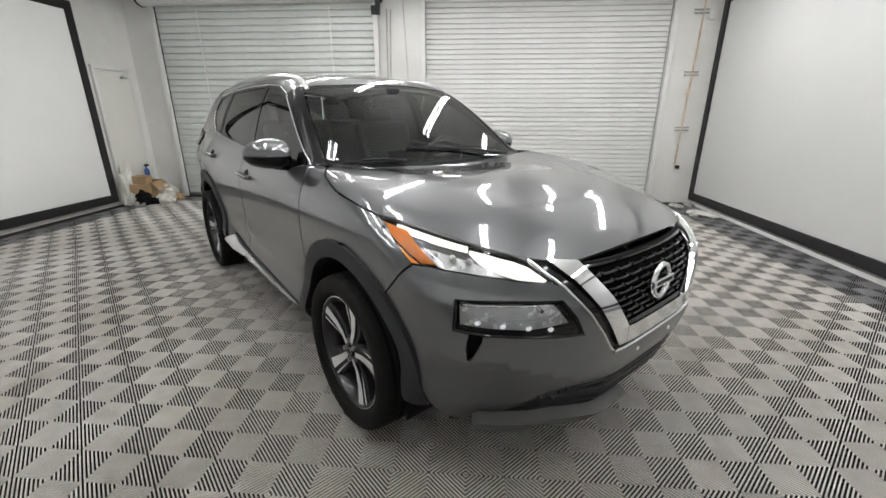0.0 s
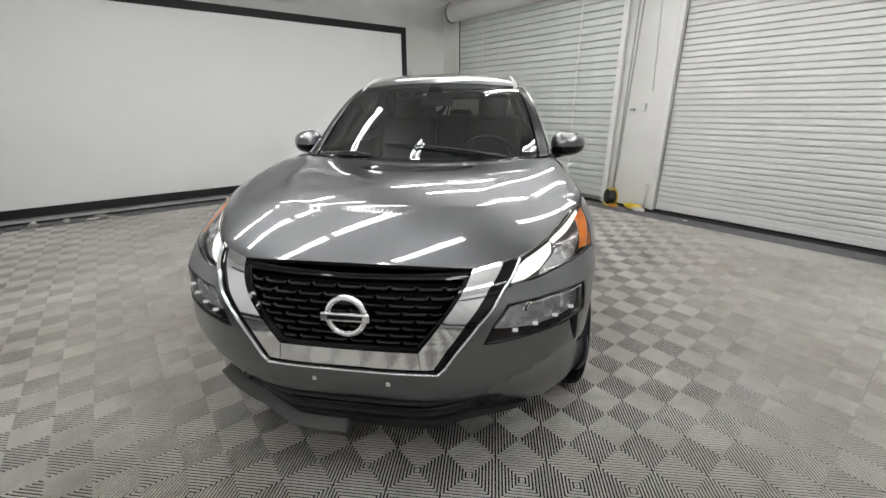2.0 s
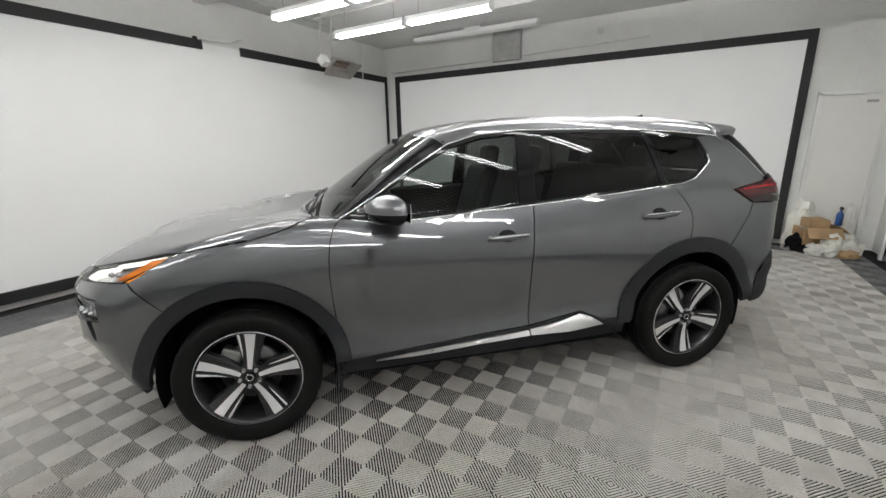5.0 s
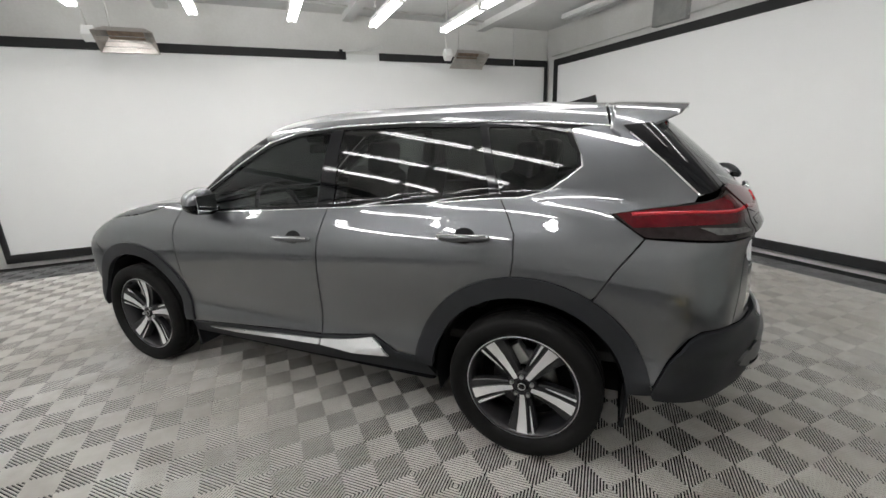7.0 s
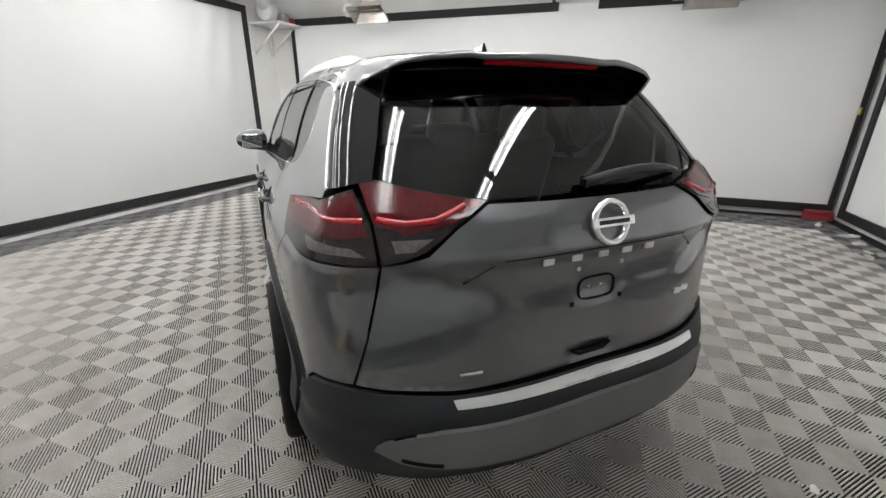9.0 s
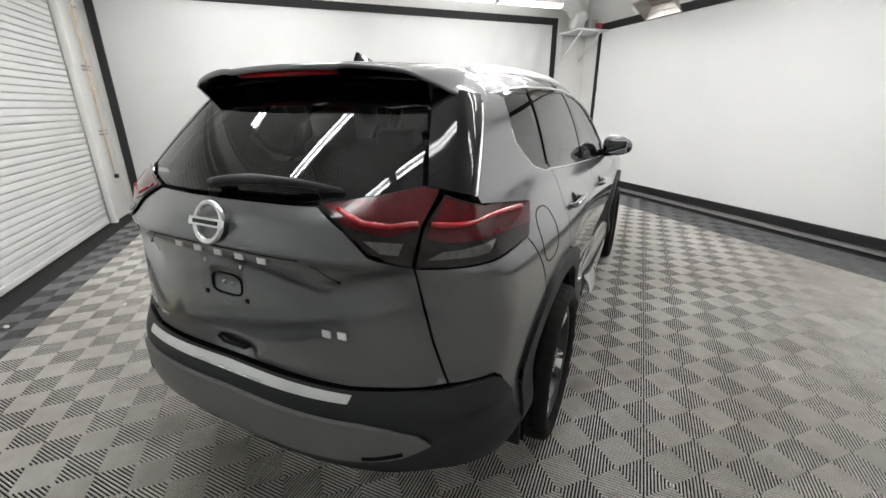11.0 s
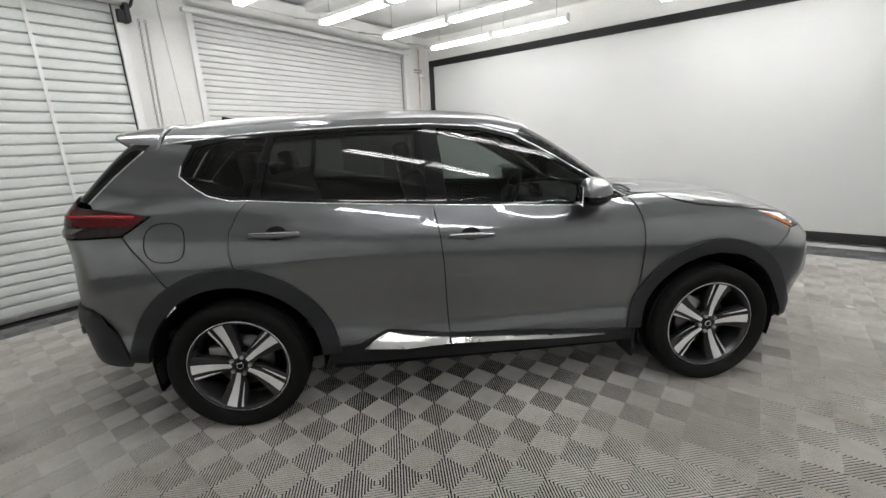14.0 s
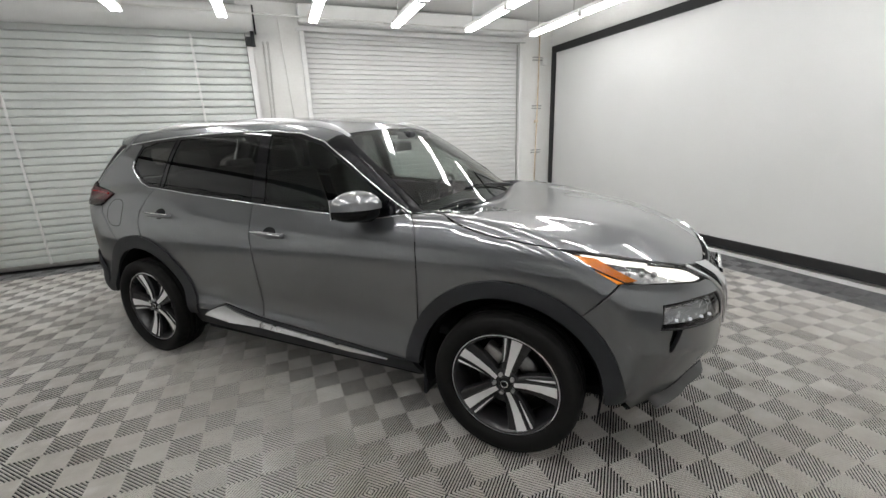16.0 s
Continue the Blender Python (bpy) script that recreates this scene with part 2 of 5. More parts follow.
def steps(*knots):
    """As curve, but monotone between the knots, for shapes with ledges."""
    t, v = (np.array(c, float) for c in zip(*knots))
    h, d = np.diff(t), np.diff(v) / np.diff(t)
    m = np.zeros(len(t))
    m[0], m[-1] = d[0], d[-1]
    for i in range(1, len(t) - 1):
        if d[i - 1] * d[i] > 0:
            w1, w2 = 2 * h[i] + h[i - 1], h[i] + 2 * h[i - 1]
            m[i] = (w1 + w2) / (w1 / d[i - 1] + w2 / d[i])

    def at(q):
        q = np.clip(q, t[0], t[-1])
        i = np.clip(np.searchsorted(t, q) - 1, 0, len(t) - 2)
        s = (q - t[i]) / h[i]
        return ((1 + 2 * s) * (1 - s) ** 2 * v[i] + s * (1 - s) ** 2 * h[i] * m[i]
                + s * s * (3 - 2 * s) * v[i + 1] + s * s * (s - 1) * h[i] * m[i + 1])
    return at


def smin(a, b, k):
    h = np.maximum(k - np.abs(a - b), 0) / k
    return np.minimum(a, b) - h * h * k / 4


PLAN = curve((-2.4, .775), (-1.9, .842), (-1.35, .876), (-.6, .871), (.3, .869), (1.35, .878), (1.75, .866), (2.05, .815), (2.3, .74))
FLANK = curve((.15, -.14), (.25, -.07), (.33, -.02), (.40, .012), (.50, -.004), (.65, -.006), (.80, .004), (.93, .004), (1.0, -.008),
              (1.08, -.046), (1.13, -.072), (1.18, -.094), (1.3, -.16))
GLASS = curve((1.0, .825), (1.15, .772), (1.373, .697), (1.56, .604), (1.63, .555))
SCREEN = curve((.95, 1.295), (1.14, 1.028), (1.35, .732), (1.548, .418), (1.66, .225))
ROOF = curve((-2.1, 1.622), (-1.65, 1.656), (-1.1, 1.680), (-.5, 1.686), (0, 1.662), (.35, 1.598), (.9, 1.44))
NOSE = curve((.12, 2.05), (.2, 2.15), (.28, 2.215), (.36, 2.262), (.45, 2.286), (.55, 2.298), (.65, 2.296), (.78, 2.288), (.86, 2.265), (.92, 2.225), (.96, 2.165), (1.05, 1.97))
TAIL = steps((.18, -2.05), (.27, -2.18), (.36, -2.29), (.46, -2.35), (.56, -2.368), (.66, -2.368), (.70, -2.352), (.735, -2.322), (.80, -2.320), (.92, -2.312), (1.02, -2.304), (1.085, -2.310), (1.108, -2.334),
             (1.12, -2.338), (1.19, -2.315), (1.25, -2.275), (1.35, -2.18))
TAIL_END = steps((.18, -2.05), (.27, -2.18), (.36, -2.28), (.46, -2.325), (.56, -2.333), (.66, -2.328), (.735, -2.338), (.80, -2.336), (1.015, -2.322), (1.12, -2.336), (1.19, -2.315), (1.25, -2.275), (1.35, -2.18))
HOOD = curve((-2.4, 1.16), (-2.0, 1.245), (-1.7, 1.298), (-1.1, 1.305), (-.26, 1.245), (.4, 1.195), (.95, 1.112), (1.5, 1.120), (1.8, 1.088), (2.05, 1.012), (2.25, .908))
DISH = curve((.3, -.12), (.65, -.02), (1.0, .078), (1.6, -.098), (2.2, -.155), (2.4, -.14))
SILL = curve((-2.3, .32), (-1.8, .26), (-1.0, .25), (0, .24), (1.0, .24), (1.8, .20), (2.3, .17))


def body(x, y, z):
    """How far inside the body a point lies: positive within, about in metres."""
    a = np.abs(y)
    zs = z - .055 * np.clip((-x - .2) / 1.5, 0, 1)
    side = PLAN(x) + FLANK(zs) - a
    hood = HOOD(x) + DISH(x) * a * a - z
    ridge = .0045 * np.exp(-((a - .40 - .10 * (2.2 - x)) / .08) ** 2) * np.clip((x - 1.0) / .3, 0, 1) * np.clip((2.25 - x) / .4, 0, 1)
    low = smin(side, hood + ridge, .07)
    drop = np.maximum(.505 + .36 * np.clip(a - .42, 0, .28) - z, 0)
    tuck = (.065 * (1 - np.exp(-drop / .085)) + .12 * drop) * np.clip((a - .20) / .22, .25, 1) * np.clip((.90 - a) / .08, 0, 1)
    low = smin(low, NOSE(z) - tuck - (.57 + .12 * np.clip((z - .82) / .1, 0, 1)) * a ** 3.2 - x, .09)
    end = np.clip((a - .52) / .22, 0, 1)
    end = end * end * (3 - 2 * end)
    low = smin(low, x - TAIL(z) - end * (TAIL_END(z) - TAIL(z)) - .50 * a ** 3.2, .09)
    low = smin(low, z - SILL(x), .05)
    top = GLASS(z) - .018 * np.maximum(-1 - x, 0) ** 2 - a
    top = smin(top, ROOF(x) - .09 * a * a - .20 * a ** 4 - z, .07)
    top = smin(top, SCREEN(z) - .30 * a * a - x, .05)
    top = smin(top, x + 2.25 - 1.0 * (z - 1.25) - .28 * (z - 1.25) ** 2 - 8 * np.maximum(1.22 - z, 0) ** 2 - .42 * a ** 2.6, .06)
    return -smin(-low, -top, .03)


# ---- panels laid on the body ----
AXIS, REACH = .80, .85


def cast(o, d):
    """Where rays that start within the body leave it."""
    o, d = np.asarray(o, float), np.asarray(d, float)
    steps = np.linspace(0, 1.3, 27)[1:]
    p = o[:, None] + d[:, None] * steps[None, :, None]
    out = body(p[..., 0].ravel(), p[..., 1].ravel(), p[..., 2].ravel()).reshape(len(o), -1) <= 0
    k = np.where(out.any(1), out.argmax(1), len(steps) - 1)
    lo, hi = steps[k] - .05, steps[k]
    for _ in range(14):
        mid = (lo + hi) / 2
        p = o + d * mid[:, None]
        ins = body(p[:, 0], p[:, 1], p[:, 2]) > 0
        lo, hi = np.where(ins, mid, lo), np.where(ins, hi, mid)
    return o + d * lo[:, None]


def normals_of(p):
    e = 2e-3
    g = np.stack([body(*(p + e * np.eye(3)[k]).T) - body(*(p - e * np.eye(3)[k]).T) for k in range(3)], 1)
    return -g / np.maximum(np.linalg.norm(g, axis=1), 1e-9)[:, None]


def S(x, z):
    """The point of the left flank at x, z."""
    return tuple(cast([(x, 0, z)], [(0, 1, 0)])[0])


def T(x, y):
    return tuple(cast([(x, y, .7)], [(0, 0, 1)])[0])


def F(y, z):
    return tuple(cast([(1.2, y, z)], [(1, 0, 0)])[0])


def B(y, z):
    return tuple(cast([(-1.2, y, z)], [(-1, 0, 0)])[0])


def flat(proj, p):
    x, y, z = p
    if proj == "roll":
        return (x, math.atan2(y, z - AXIS) * REACH)
    if proj == "front":
        return (math.atan2(y, x - 1.2) * .95, z)
    return (math.atan2(y, -x - 1.2) * .95, z)


def round_on(proj, q):
    q = np.asarray(q, float)
    u, v = q[:, 0], q[:, 1]
    zero = np.zeros_like(u)
    if proj == "roll":
        o, d = np.stack([u, zero, zero + AXIS], 1), np.stack([zero, np.sin(v / REACH), np.cos(v / REACH)], 1)
    elif proj == "front":
        o, d = np.stack([zero + 1.2, zero, v], 1), np.stack([np.cos(u / .95), np.sin(u / .95), zero], 1)
    else:
        o, d = np.stack([zero - 1.2, zero, v], 1), np.stack([-np.cos(u / .95), np.sin(u / .95), zero], 1)
    return cast(o, d)


def area2(q):
    x, y = np.array(q).T
    return .5 * np.sum(x * np.roll(y, -1) - y * np.roll(x, -1))


def spaced(q, step, closed=True):
    q = [np.array(p, float) for p in q]
    out = []
    for a, b in zip(q, q[1:] + (q[:1] if closed else [])):
        n = max(1, int(np.ceil(np.linalg.norm(b - a) / step)))
        out += [a + (b - a) * i / n for i in range(n)]
    if not closed:
        out.append(q[-1])
    return out


def inset(q, g):
    """The closed outline q drawn in by g."""
    q = [np.array(p, float) for p in q]
    sgn = 1 if area2(q) > 0 else -1
    out = []
    for i in range(len(q)):
        a, p, b = q[i - 1], q[i], q[(i + 1) % len(q)]
        e1, e2 = p - a, b - p
        e1, e2 = e1 / max(np.linalg.norm(e1), 1e-9), e2 / max(np.linalg.norm(e2), 1e-9)
        n1, n2 = np.array([-e1[1], e1[0]]) * sgn, np.array([-e2[1], e2[0]]) * sgn
        w = n1 + n2
        out.append(p + w * g / max(.5 * w @ w, .45))
    return out


def within(pts, q):
    x, y = pts[:, 0], pts[:, 1]
    hit = np.zeros(len(pts), bool)
    for (x1, y1), (x2, y2) in zip(q, q[1:] + q[:1]):
        if y1 != y2:
            c = (y1 > y) != (y2 > y)
            hit ^= c & (x < (x2 - x1) * (y - y1) / (y2 - y1) + x1)
    return hit


def soft(pts, n=4):
    """A smooth open line through 3D points."""
    P = [np.array(p, float) for p in pts]
    P = [2 * P[0] - P[1]] + P + [2 * P[-1] - P[-2]]
    out = []
    for i in range(1, len(P) - 2):
        a, b, c, d = P[i - 1:i + 3]
        for k in range(n):
            t = k / n
            out.append(.5 * (2 * b + (c - a) * t + (2 * a - 5 * b + 4 * c - d) * t * t + (3 * b - a - 3 * c + d) * t ** 3))
    return out + [P[-2]]


def cover(proj, outline, holes=(), gap=.0025, step=.028):
    """Triangles over an outline laid flat: points, triangles and boundary loops."""
    from mathutils.geometry import delaunay_2d_cdt
    loops = [spaced(inset([flat(proj, p) for p in outline], gap), step)]
    loops += [spaced(inset([flat(proj, p) for p in h], -gap), step) for h in holes]
    rings = [[tuple(p) for p in L] for L in loops]
    box = np.array(rings[0])
    gx = np.arange(box[:, 0].min(), box[:, 0].max(), step)
    gy = np.arange(box[:, 1].min(), box[:, 1].max(), step)
    grid = np.array([(x + (step / 2 if j % 2 else 0), y) for j, y in enumerate(gy) for x in gx]).reshape(-1, 2)
    keep = within(grid, rings[0])
    for r in rings[1:]:
        keep &= ~within(grid, r)
    edge = np.array([p for r in rings for p in r])
    grid = grid[keep]
    if len(grid):
        near = np.concatenate([np.min(np.linalg.norm(c[:, None] - edge[None], axis=2), axis=1) for c in np.array_split(grid, max(1, len(grid) // 400))])
        grid = grid[near > step * .55]
    pts = [Vector(p) for r in rings for p in r] + [Vector(p) for p in grid]
    edges, base = [], 0
    for r in rings:
        edges += [(base + i, base + (i + 1) % len(r)) for i in range(len(r))]
        base += len(r)
    v, _, f, *_ = delaunay_2d_cdt(pts, edges, [], 0, 1e-6)
    q = np.array([tuple(p) for p in v])
    tris = np.array([t for t in f if len(t) == 3])
    mid = q[tris].mean(1)
    ok = within(mid, rings[0])
    for r in rings[1:]:
        ok &= ~within(mid, r)
    return q, tris[ok]


def panel(name, proj, outline, mat, parent, holes=(), off=0.0, thick=.022, gap=.003, step=.028, side=1, label="", lift=None, mirror=False):
    """A sheet with thickness laid on the body; side -1 puts it on the right, mirror makes it span both."""
    if mirror:
        outline = list(outline) + [(x, -y, z) for x, y, z in reversed(list(outline))]
        holes = list(holes)
    q, tris = cover(proj, outline, holes, gap, step)
    p = round_on(proj, q)
    n = normals_of(p)
    h = np.full(len(p), off) + (lift(p) if lift else 0)
    top = p + n * h[:, None]
    count = {}
    for t in tris:
        for a, b in ((t[0], t[1]), (t[1], t[2]), (t[2], t[0])):
            count[(a, b)] = count.get((a, b), 0) + 1
    a, b, c = top[tris[:, 0]], top[tris[:, 1]], top[tris[:, 2]]
    flip = np.einsum("ij,ij->i", np.cross(b - a, c - a), n[tris[:, 0]]) < 0
    tris[flip] = tris[flip][:, ::-1]
    seen = {}
    for t in tris:
        for e in ((t[0], t[1]), (t[1], t[2]), (t[2], t[0])):
            seen[e] = 1
    rim = [e for e in seen if (e[1], e[0]) not in seen]
    verts, nor, faces = list(top), list(n), [tuple(t) for t in tris]
    if lift:
        nor = [np.zeros(3)] * len(top)
    if thick:
        ids = sorted({i for e in rim for i in e})
        pos = {i: k for k, i in enumerate(ids)}
        k0 = len(verts)
        verts += [top[i] for i in ids] + [top[i] - n[i] * thick for i in ids]
        nor += [np.zeros(3)] * (2 * len(ids))
        m = len(ids)
        faces += [(k0 + pos[a], k0 + m + pos[a], k0 + m + pos[b], k0 + pos[b]) for a, b in rim]
    if side < 0:
        verts = [v * (1, -1, 1) for v in verts]
        nor = [w * (1, -1, 1) for w in nor]
        faces = [f[::-1] for f in faces]
    return mesh_ob(name, verts, faces, mat, parent, label, True, None if lift else nor)


def strip(name, proj, line, width, mat, parent, off=.0, height=.004, side=1, closed=False, label="", step=.02, taper=None):
    """A raised band along a line on the body."""
    q = spaced([flat(proj, p) for p in line], step, closed)
    n = len(q)
    rows = []
    for i in range(n):
        a, b = q[i - 1] if (closed or i) else q[0], q[(i + 1) % n] if (closed or i < n - 1) else q[-1]
        d = (b - a) / max(np.linalg.norm(b - a), 1e-9)
        w = width * (taper(i / max(n - 1, 1)) if taper else 1) / 2
        s = np.array([-d[1], d[0]]) * w
        rows.append([q[i] - s, q[i] - s * .7, q[i], q[i] + s * .7, q[i] + s])
    p = round_on(proj, [c for r in rows for c in r])
    nn = normals_of(p)
    h = np.tile([off - .004, off + height * .8, off + height, off + height * .8, off - .004], n)
    v = p + nn * h[:, None]
    if side < 0:
        v = v * (1, -1, 1)
    faces = []
    for i in range(n if closed else n - 1):
        j = (i + 1) % n
        for k in range(4):
            f = (i * 5 + k, i * 5 + k + 1, j * 5 + k + 1, j * 5 + k)
            faces.append(f if side > 0 else f[::-1])
    if not closed:
        faces += [(0, 1, 2, 3, 4), tuple(range((n - 1) * 5 + 4, (n - 1) * 5 - 1, -1))]
    ob = mesh_ob(name, v, faces, mat, parent, label, True)
    return ob


def arc(cx, cz, r, a0, a1, n=14):
    return [(cx + r * math.cos(radians(a0 + (a1 - a0) * i / n)), cz + r * math.sin(radians(a0 + (a1 - a0) * i / n))) for i in range(n + 1)]


def SS(pairs):
    """Points of the left flank along a line of x, z."""
    q = []
    for (x0, z0), (x1, z1) in zip(pairs, pairs[1:]):
        n = max(1, int(math.hypot(x1 - x0, z1 - z0) / .045))
        q += [(x0 + (x1 - x0) * i / n, z0 + (z1 - z0) * i / n) for i in range(n)]
    q = np.array(q + [pairs[-1]])
    zero = np.zeros(len(q))
    return [tuple(p) for p in cast(np.stack([q[:, 0], zero, q[:, 1]], 1), np.stack([zero, zero + 1, zero], 1))]


# ---- the car ----
car = thing("car", Matrix.Rotation(radians(TURN), 4, "Z"), "dark gunmetal grey crossover, lamps lit, parked on ribbed floor tiles", "car")
AXLE_F, AXLE_R, HUB = (1.3525, .361), (-1.3525, .366), .876

FA_OUT, FA_IN = .527, .447
RA_OUT, RA_IN = .547, .452

door_front = SS([(.835, 1.148), (.875, 1.10), (.895, 1.03), (.905, .95), (.908, .85), (.900, .70), (.890, .58), (.876, .48)])
door_split = SS([(-.262, 1.162), (-.236, 1.02), (-.222, .85), (-.215, .62), (-.209, .452)])
door_rear = SS([(-1.215, 1.237), (-1.262, 1.17), (-1.300, 1.09), (-1.306, .99), (-1.294, .91)])
dlo_top = soft(SS([(-1.654, 1.535), (-1.374, 1.562), (-1.10, 1.578), (-.667, 1.590), (-.252, 1.587), (.025, 1.565), (.216, 1.513), (.43, 1.391), (.61, 1.276), (.76, 1.188), (.835, 1.150)]), 3)
belt = SS([(.835, 1.150), (.66, 1.122), (.52, 1.118), (.10, 1.140), (-.267, 1.162), (-.84, 1.203), (-1.215, 1.236), (-1.30, 1.238)])
quarter_edge = SS([(-1.30, 1.238), (-1.42, 1.268), (-1.50, 1.322), (-1.558, 1.372), (-1.548, 1.42), (-1.495, 1.53)])
hood_shut = [(1.010, .742, 1.143), (1.10, .80, 1.115), (1.258, .830, 1.078), (1.42, .832, 1.058), (1.572, .82, 1.036)]
lamp_top = [(1.572, .82, 1.036), (1.65, .785, 1.026), (1.724, .742, 1.010), (1.888, .660, .976), (2.026, .565, .942)]
screen_side = [T(.935, .715), T(.86, .690), T(.72, .664), T(.58, .632), T(.44, .598), T(.315, .556)]


def sides(make):
    for side in (1, -1):
        make(side)


def flank(side):
    who = dict(side=side)
    # fender, doors, quarter
    panel("front_fender", "roll", soft(hood_shut, 3) + [(1.642, .81, 1.015), (1.73, .832, .963)] + SS([(1.820, .914), (1.745, .828), (1.690, .772)])
          + SS(arc(*AXLE_F, FA_OUT - .02, 52, 172, 18)) + door_front[::-1] + [T(.93, .735)], M["paint"], car, **who)
    fd = panel("front_door", "roll", door_front + SS([(.868, .43), (.859, .385), (.5, .412), (.1, .437), (-.209, .452)]) + door_split[::-1]
               + SS([(-.10, 1.152), (.10, 1.140), (.52, 1.118), (.66, 1.122)]), M["paint"], car, **who)
    rd = panel("rear_door", "roll", door_split + SS([(-.35, .472), (-.555, .502), (-.63, .468), (-.70, .436)]) + SS([(-.855, .43)])
               + SS(arc(*AXLE_R, RA_OUT - .02, 10, 84, 12)) + door_rear[::-1] + SS([(-.84, 1.203), (-.5, 1.178)]), M["paint"], car, **who)
    panel("quarter_panel", "roll", door_rear[::-1] + quarter_edge + SS([(-1.64, 1.545), (-1.69, 1.543), (-1.735, 1.505), (-1.87, 1.385), (-1.998, 1.262), (-1.985, 1.232)])
          + SS([(-1.80, 1.203), (-1.684, 1.186), (-1.815, 1.10), (-1.715, .965), (-1.650, .850)]) + SS(arc(*AXLE_R, RA_OUT - .02, 120, 86, 8)), M["paint"], car, **who)
    # wheel arch cladding
    for axle, ro, ri, a0, a1 in ((AXLE_F, FA_OUT, FA_IN, 2, 176), (AXLE_R, RA_OUT, RA_IN, 4, 172)):
        ring = SS(arc(*axle, ro, a0, a1, 26)) + SS(arc(*axle, ri, a1, a0, 26))
        panel("wheel_arch_trim", "roll", ring, M["black_plastic"], car, off=.014, thick=.035, gap=0, **who)
    # sill: black cladding with a bright strip
    panel("sill_cladding", "roll", SS([(.859, .385), (.5, .412), (.1, .437), (-.209, .452), (-.35, .472), (-.555, .502), (-.63, .468), (-.70, .436), (-.855, .43), (-.90, .30), (0, .285), (.90, .29)]),
          M["black_plastic"], car, off=.006, gap=.001, **who)
    panel("sill_strip", "roll", SS([(.70, .366), (.45, .388), (.1, .412), (-.204, .428), (-.204, .408), (.1, .395), (.45, .374)]), M["satin"], car, off=.014, thick=.012, gap=0, step=.012, lift=lambda p: np.clip(.428 - .0686 * (p[:, 0] + .204) - p[:, 2], 0, .03), **who)
    panel("sill_strip", "roll", SS([(-.214, .432), (-.34, .447), (-.45, .466), (-.545, .489), (-.60, .470), (-.675, .432), (-.45, .414), (-.214, .407)]), M["satin"], car, off=.014, thick=.012, gap=0, step=.012, lift=lambda p: .7 * np.clip(.432 - .172 * (p[:, 0] + .214) - p[:, 2], 0, .06), **who)
    # glazing
    front_glass = SS([(.70, 1.205), (.60, 1.262), (.42, 1.375), (.205, 1.492), (.02, 1.543), (-.212, 1.563), (-.195, 1.40), (-.180, 1.174), (.10, 1.158), (.52, 1.136), (.62, 1.138)])
    rear_glass = SS([(-.288, 1.567), (-.67, 1.568), (-1.075, 1.554), (-1.132, 1.36), (-1.158, 1.244), (-.84, 1.222), (-.292, 1.183), (-.290, 1.35)])
    quarter_glass = SS([(-1.122, 1.551), (-1.32, 1.545), (-1.478, 1.512), (-1.532, 1.418), (-1.538, 1.376), (-1.485, 1.332), (-1.41, 1.286), (-1.30, 1.258), (-1.212, 1.256), (-1.168, 1.38)])
    outline = [p for p in dlo_top if p[0] < .82] + belt + quarter_edge[1:] + SS([(-1.60, 1.537)])
    panel("window_surround", "roll", outline, M["gloss_black"], car, holes=[front_glass, rear_glass, quarter_glass], off=-.004, thick=.02, gap=.001, step=.03, **who)
    panel("front_door_window", "roll", front_glass, M["tint_front"], car, off=-.007, thick=0, gap=-.004, **who)
    panel("rear_door_window", "roll", rear_glass, M["tint"], car, off=-.007, thick=0, gap=-.004, **who)
    panel("quarter_window", "roll", quarter_glass, M["tint"], car, off=-.007, thick=0, gap=-.004, **who)
    strip("window_trim", "roll", dlo_top, .007, M["chrome"], car, -.001, .004, side)
    strip("window_trim", "roll", belt[1:] + quarter_edge[1:-2], .007, M["chrome"], car, -.001, .003, side)
    strip("door_split_line", "roll", SS([(-1.108, 1.578), (-1.161, 1.402), (-1.20, 1.24)]), .005, M["gloss_black"], car, -.004, .003, side)
    panel("a_pillar_trim", "roll", [p for p in dlo_top if p[0] > .20] + screen_side, M["pillar_black"], car, off=-.001, gap=.003, **who)
    # handles: pull, flat near-black patch for the cup's shade, and a lock seam
    for door, x, z in ((fd, -.07, 1.003), (rd, -1.072, 1.070)):
        cup = [S(x + .052 * math.cos(g), z + .004 + .034 * math.sin(g)) for g in np.linspace(0, 2 * math.pi, 20, endpoint=False)]
        panel("handle_cup", "roll", cup, M["dark"], door, off=.0018, thick=0, gap=0, step=.012, **who)
        y = S(x, z)[1] + .026
        line = [(x + t * .125, y - .012 * abs(t) ** 3, z - .004 * t) for t in np.linspace(-1, 1, 13)]
        v, f = sweep([(a, b * side, c) for a, b, c in line], [.008 + .007 * (1 - abs(t) ** 4) for t in np.linspace(-1, 1, 13)], 10, False, 1.15)
        mesh_ob("door_handle", v, f, M["paint"], door)
        strip("handle_trim", "roll", [S(x - .115, z + .001), S(x + .118, z - .006)], .004, M["satin"], door, .040, .003, side)
        for e in (-1, 1):
            bm = block((.02, .03, .018), at(x + e * .105, side * (y - .016), z), .004)
            part("handle_mount", bm, M["paint"], door)
    # seams of the lamp, wheel liner, mud flaps
    for axle, r in ((AXLE_F, .435), (AXLE_R, .442)):
        v, f = [], []
        n = 30
        for i in range(n + 1):
            g = radians(-16 + 212 * i / n)
            for y in (.50, .855):
                v.append((axle[0] + r * math.cos(g), side * y, axle[1] + r * math.sin(g)))
        f = [(2 * i, 2 * i + 1, 2 * i + 3, 2 * i + 2) for i in range(n)]
        mesh_ob("wheel_liner", v, f, M["dark"], car)
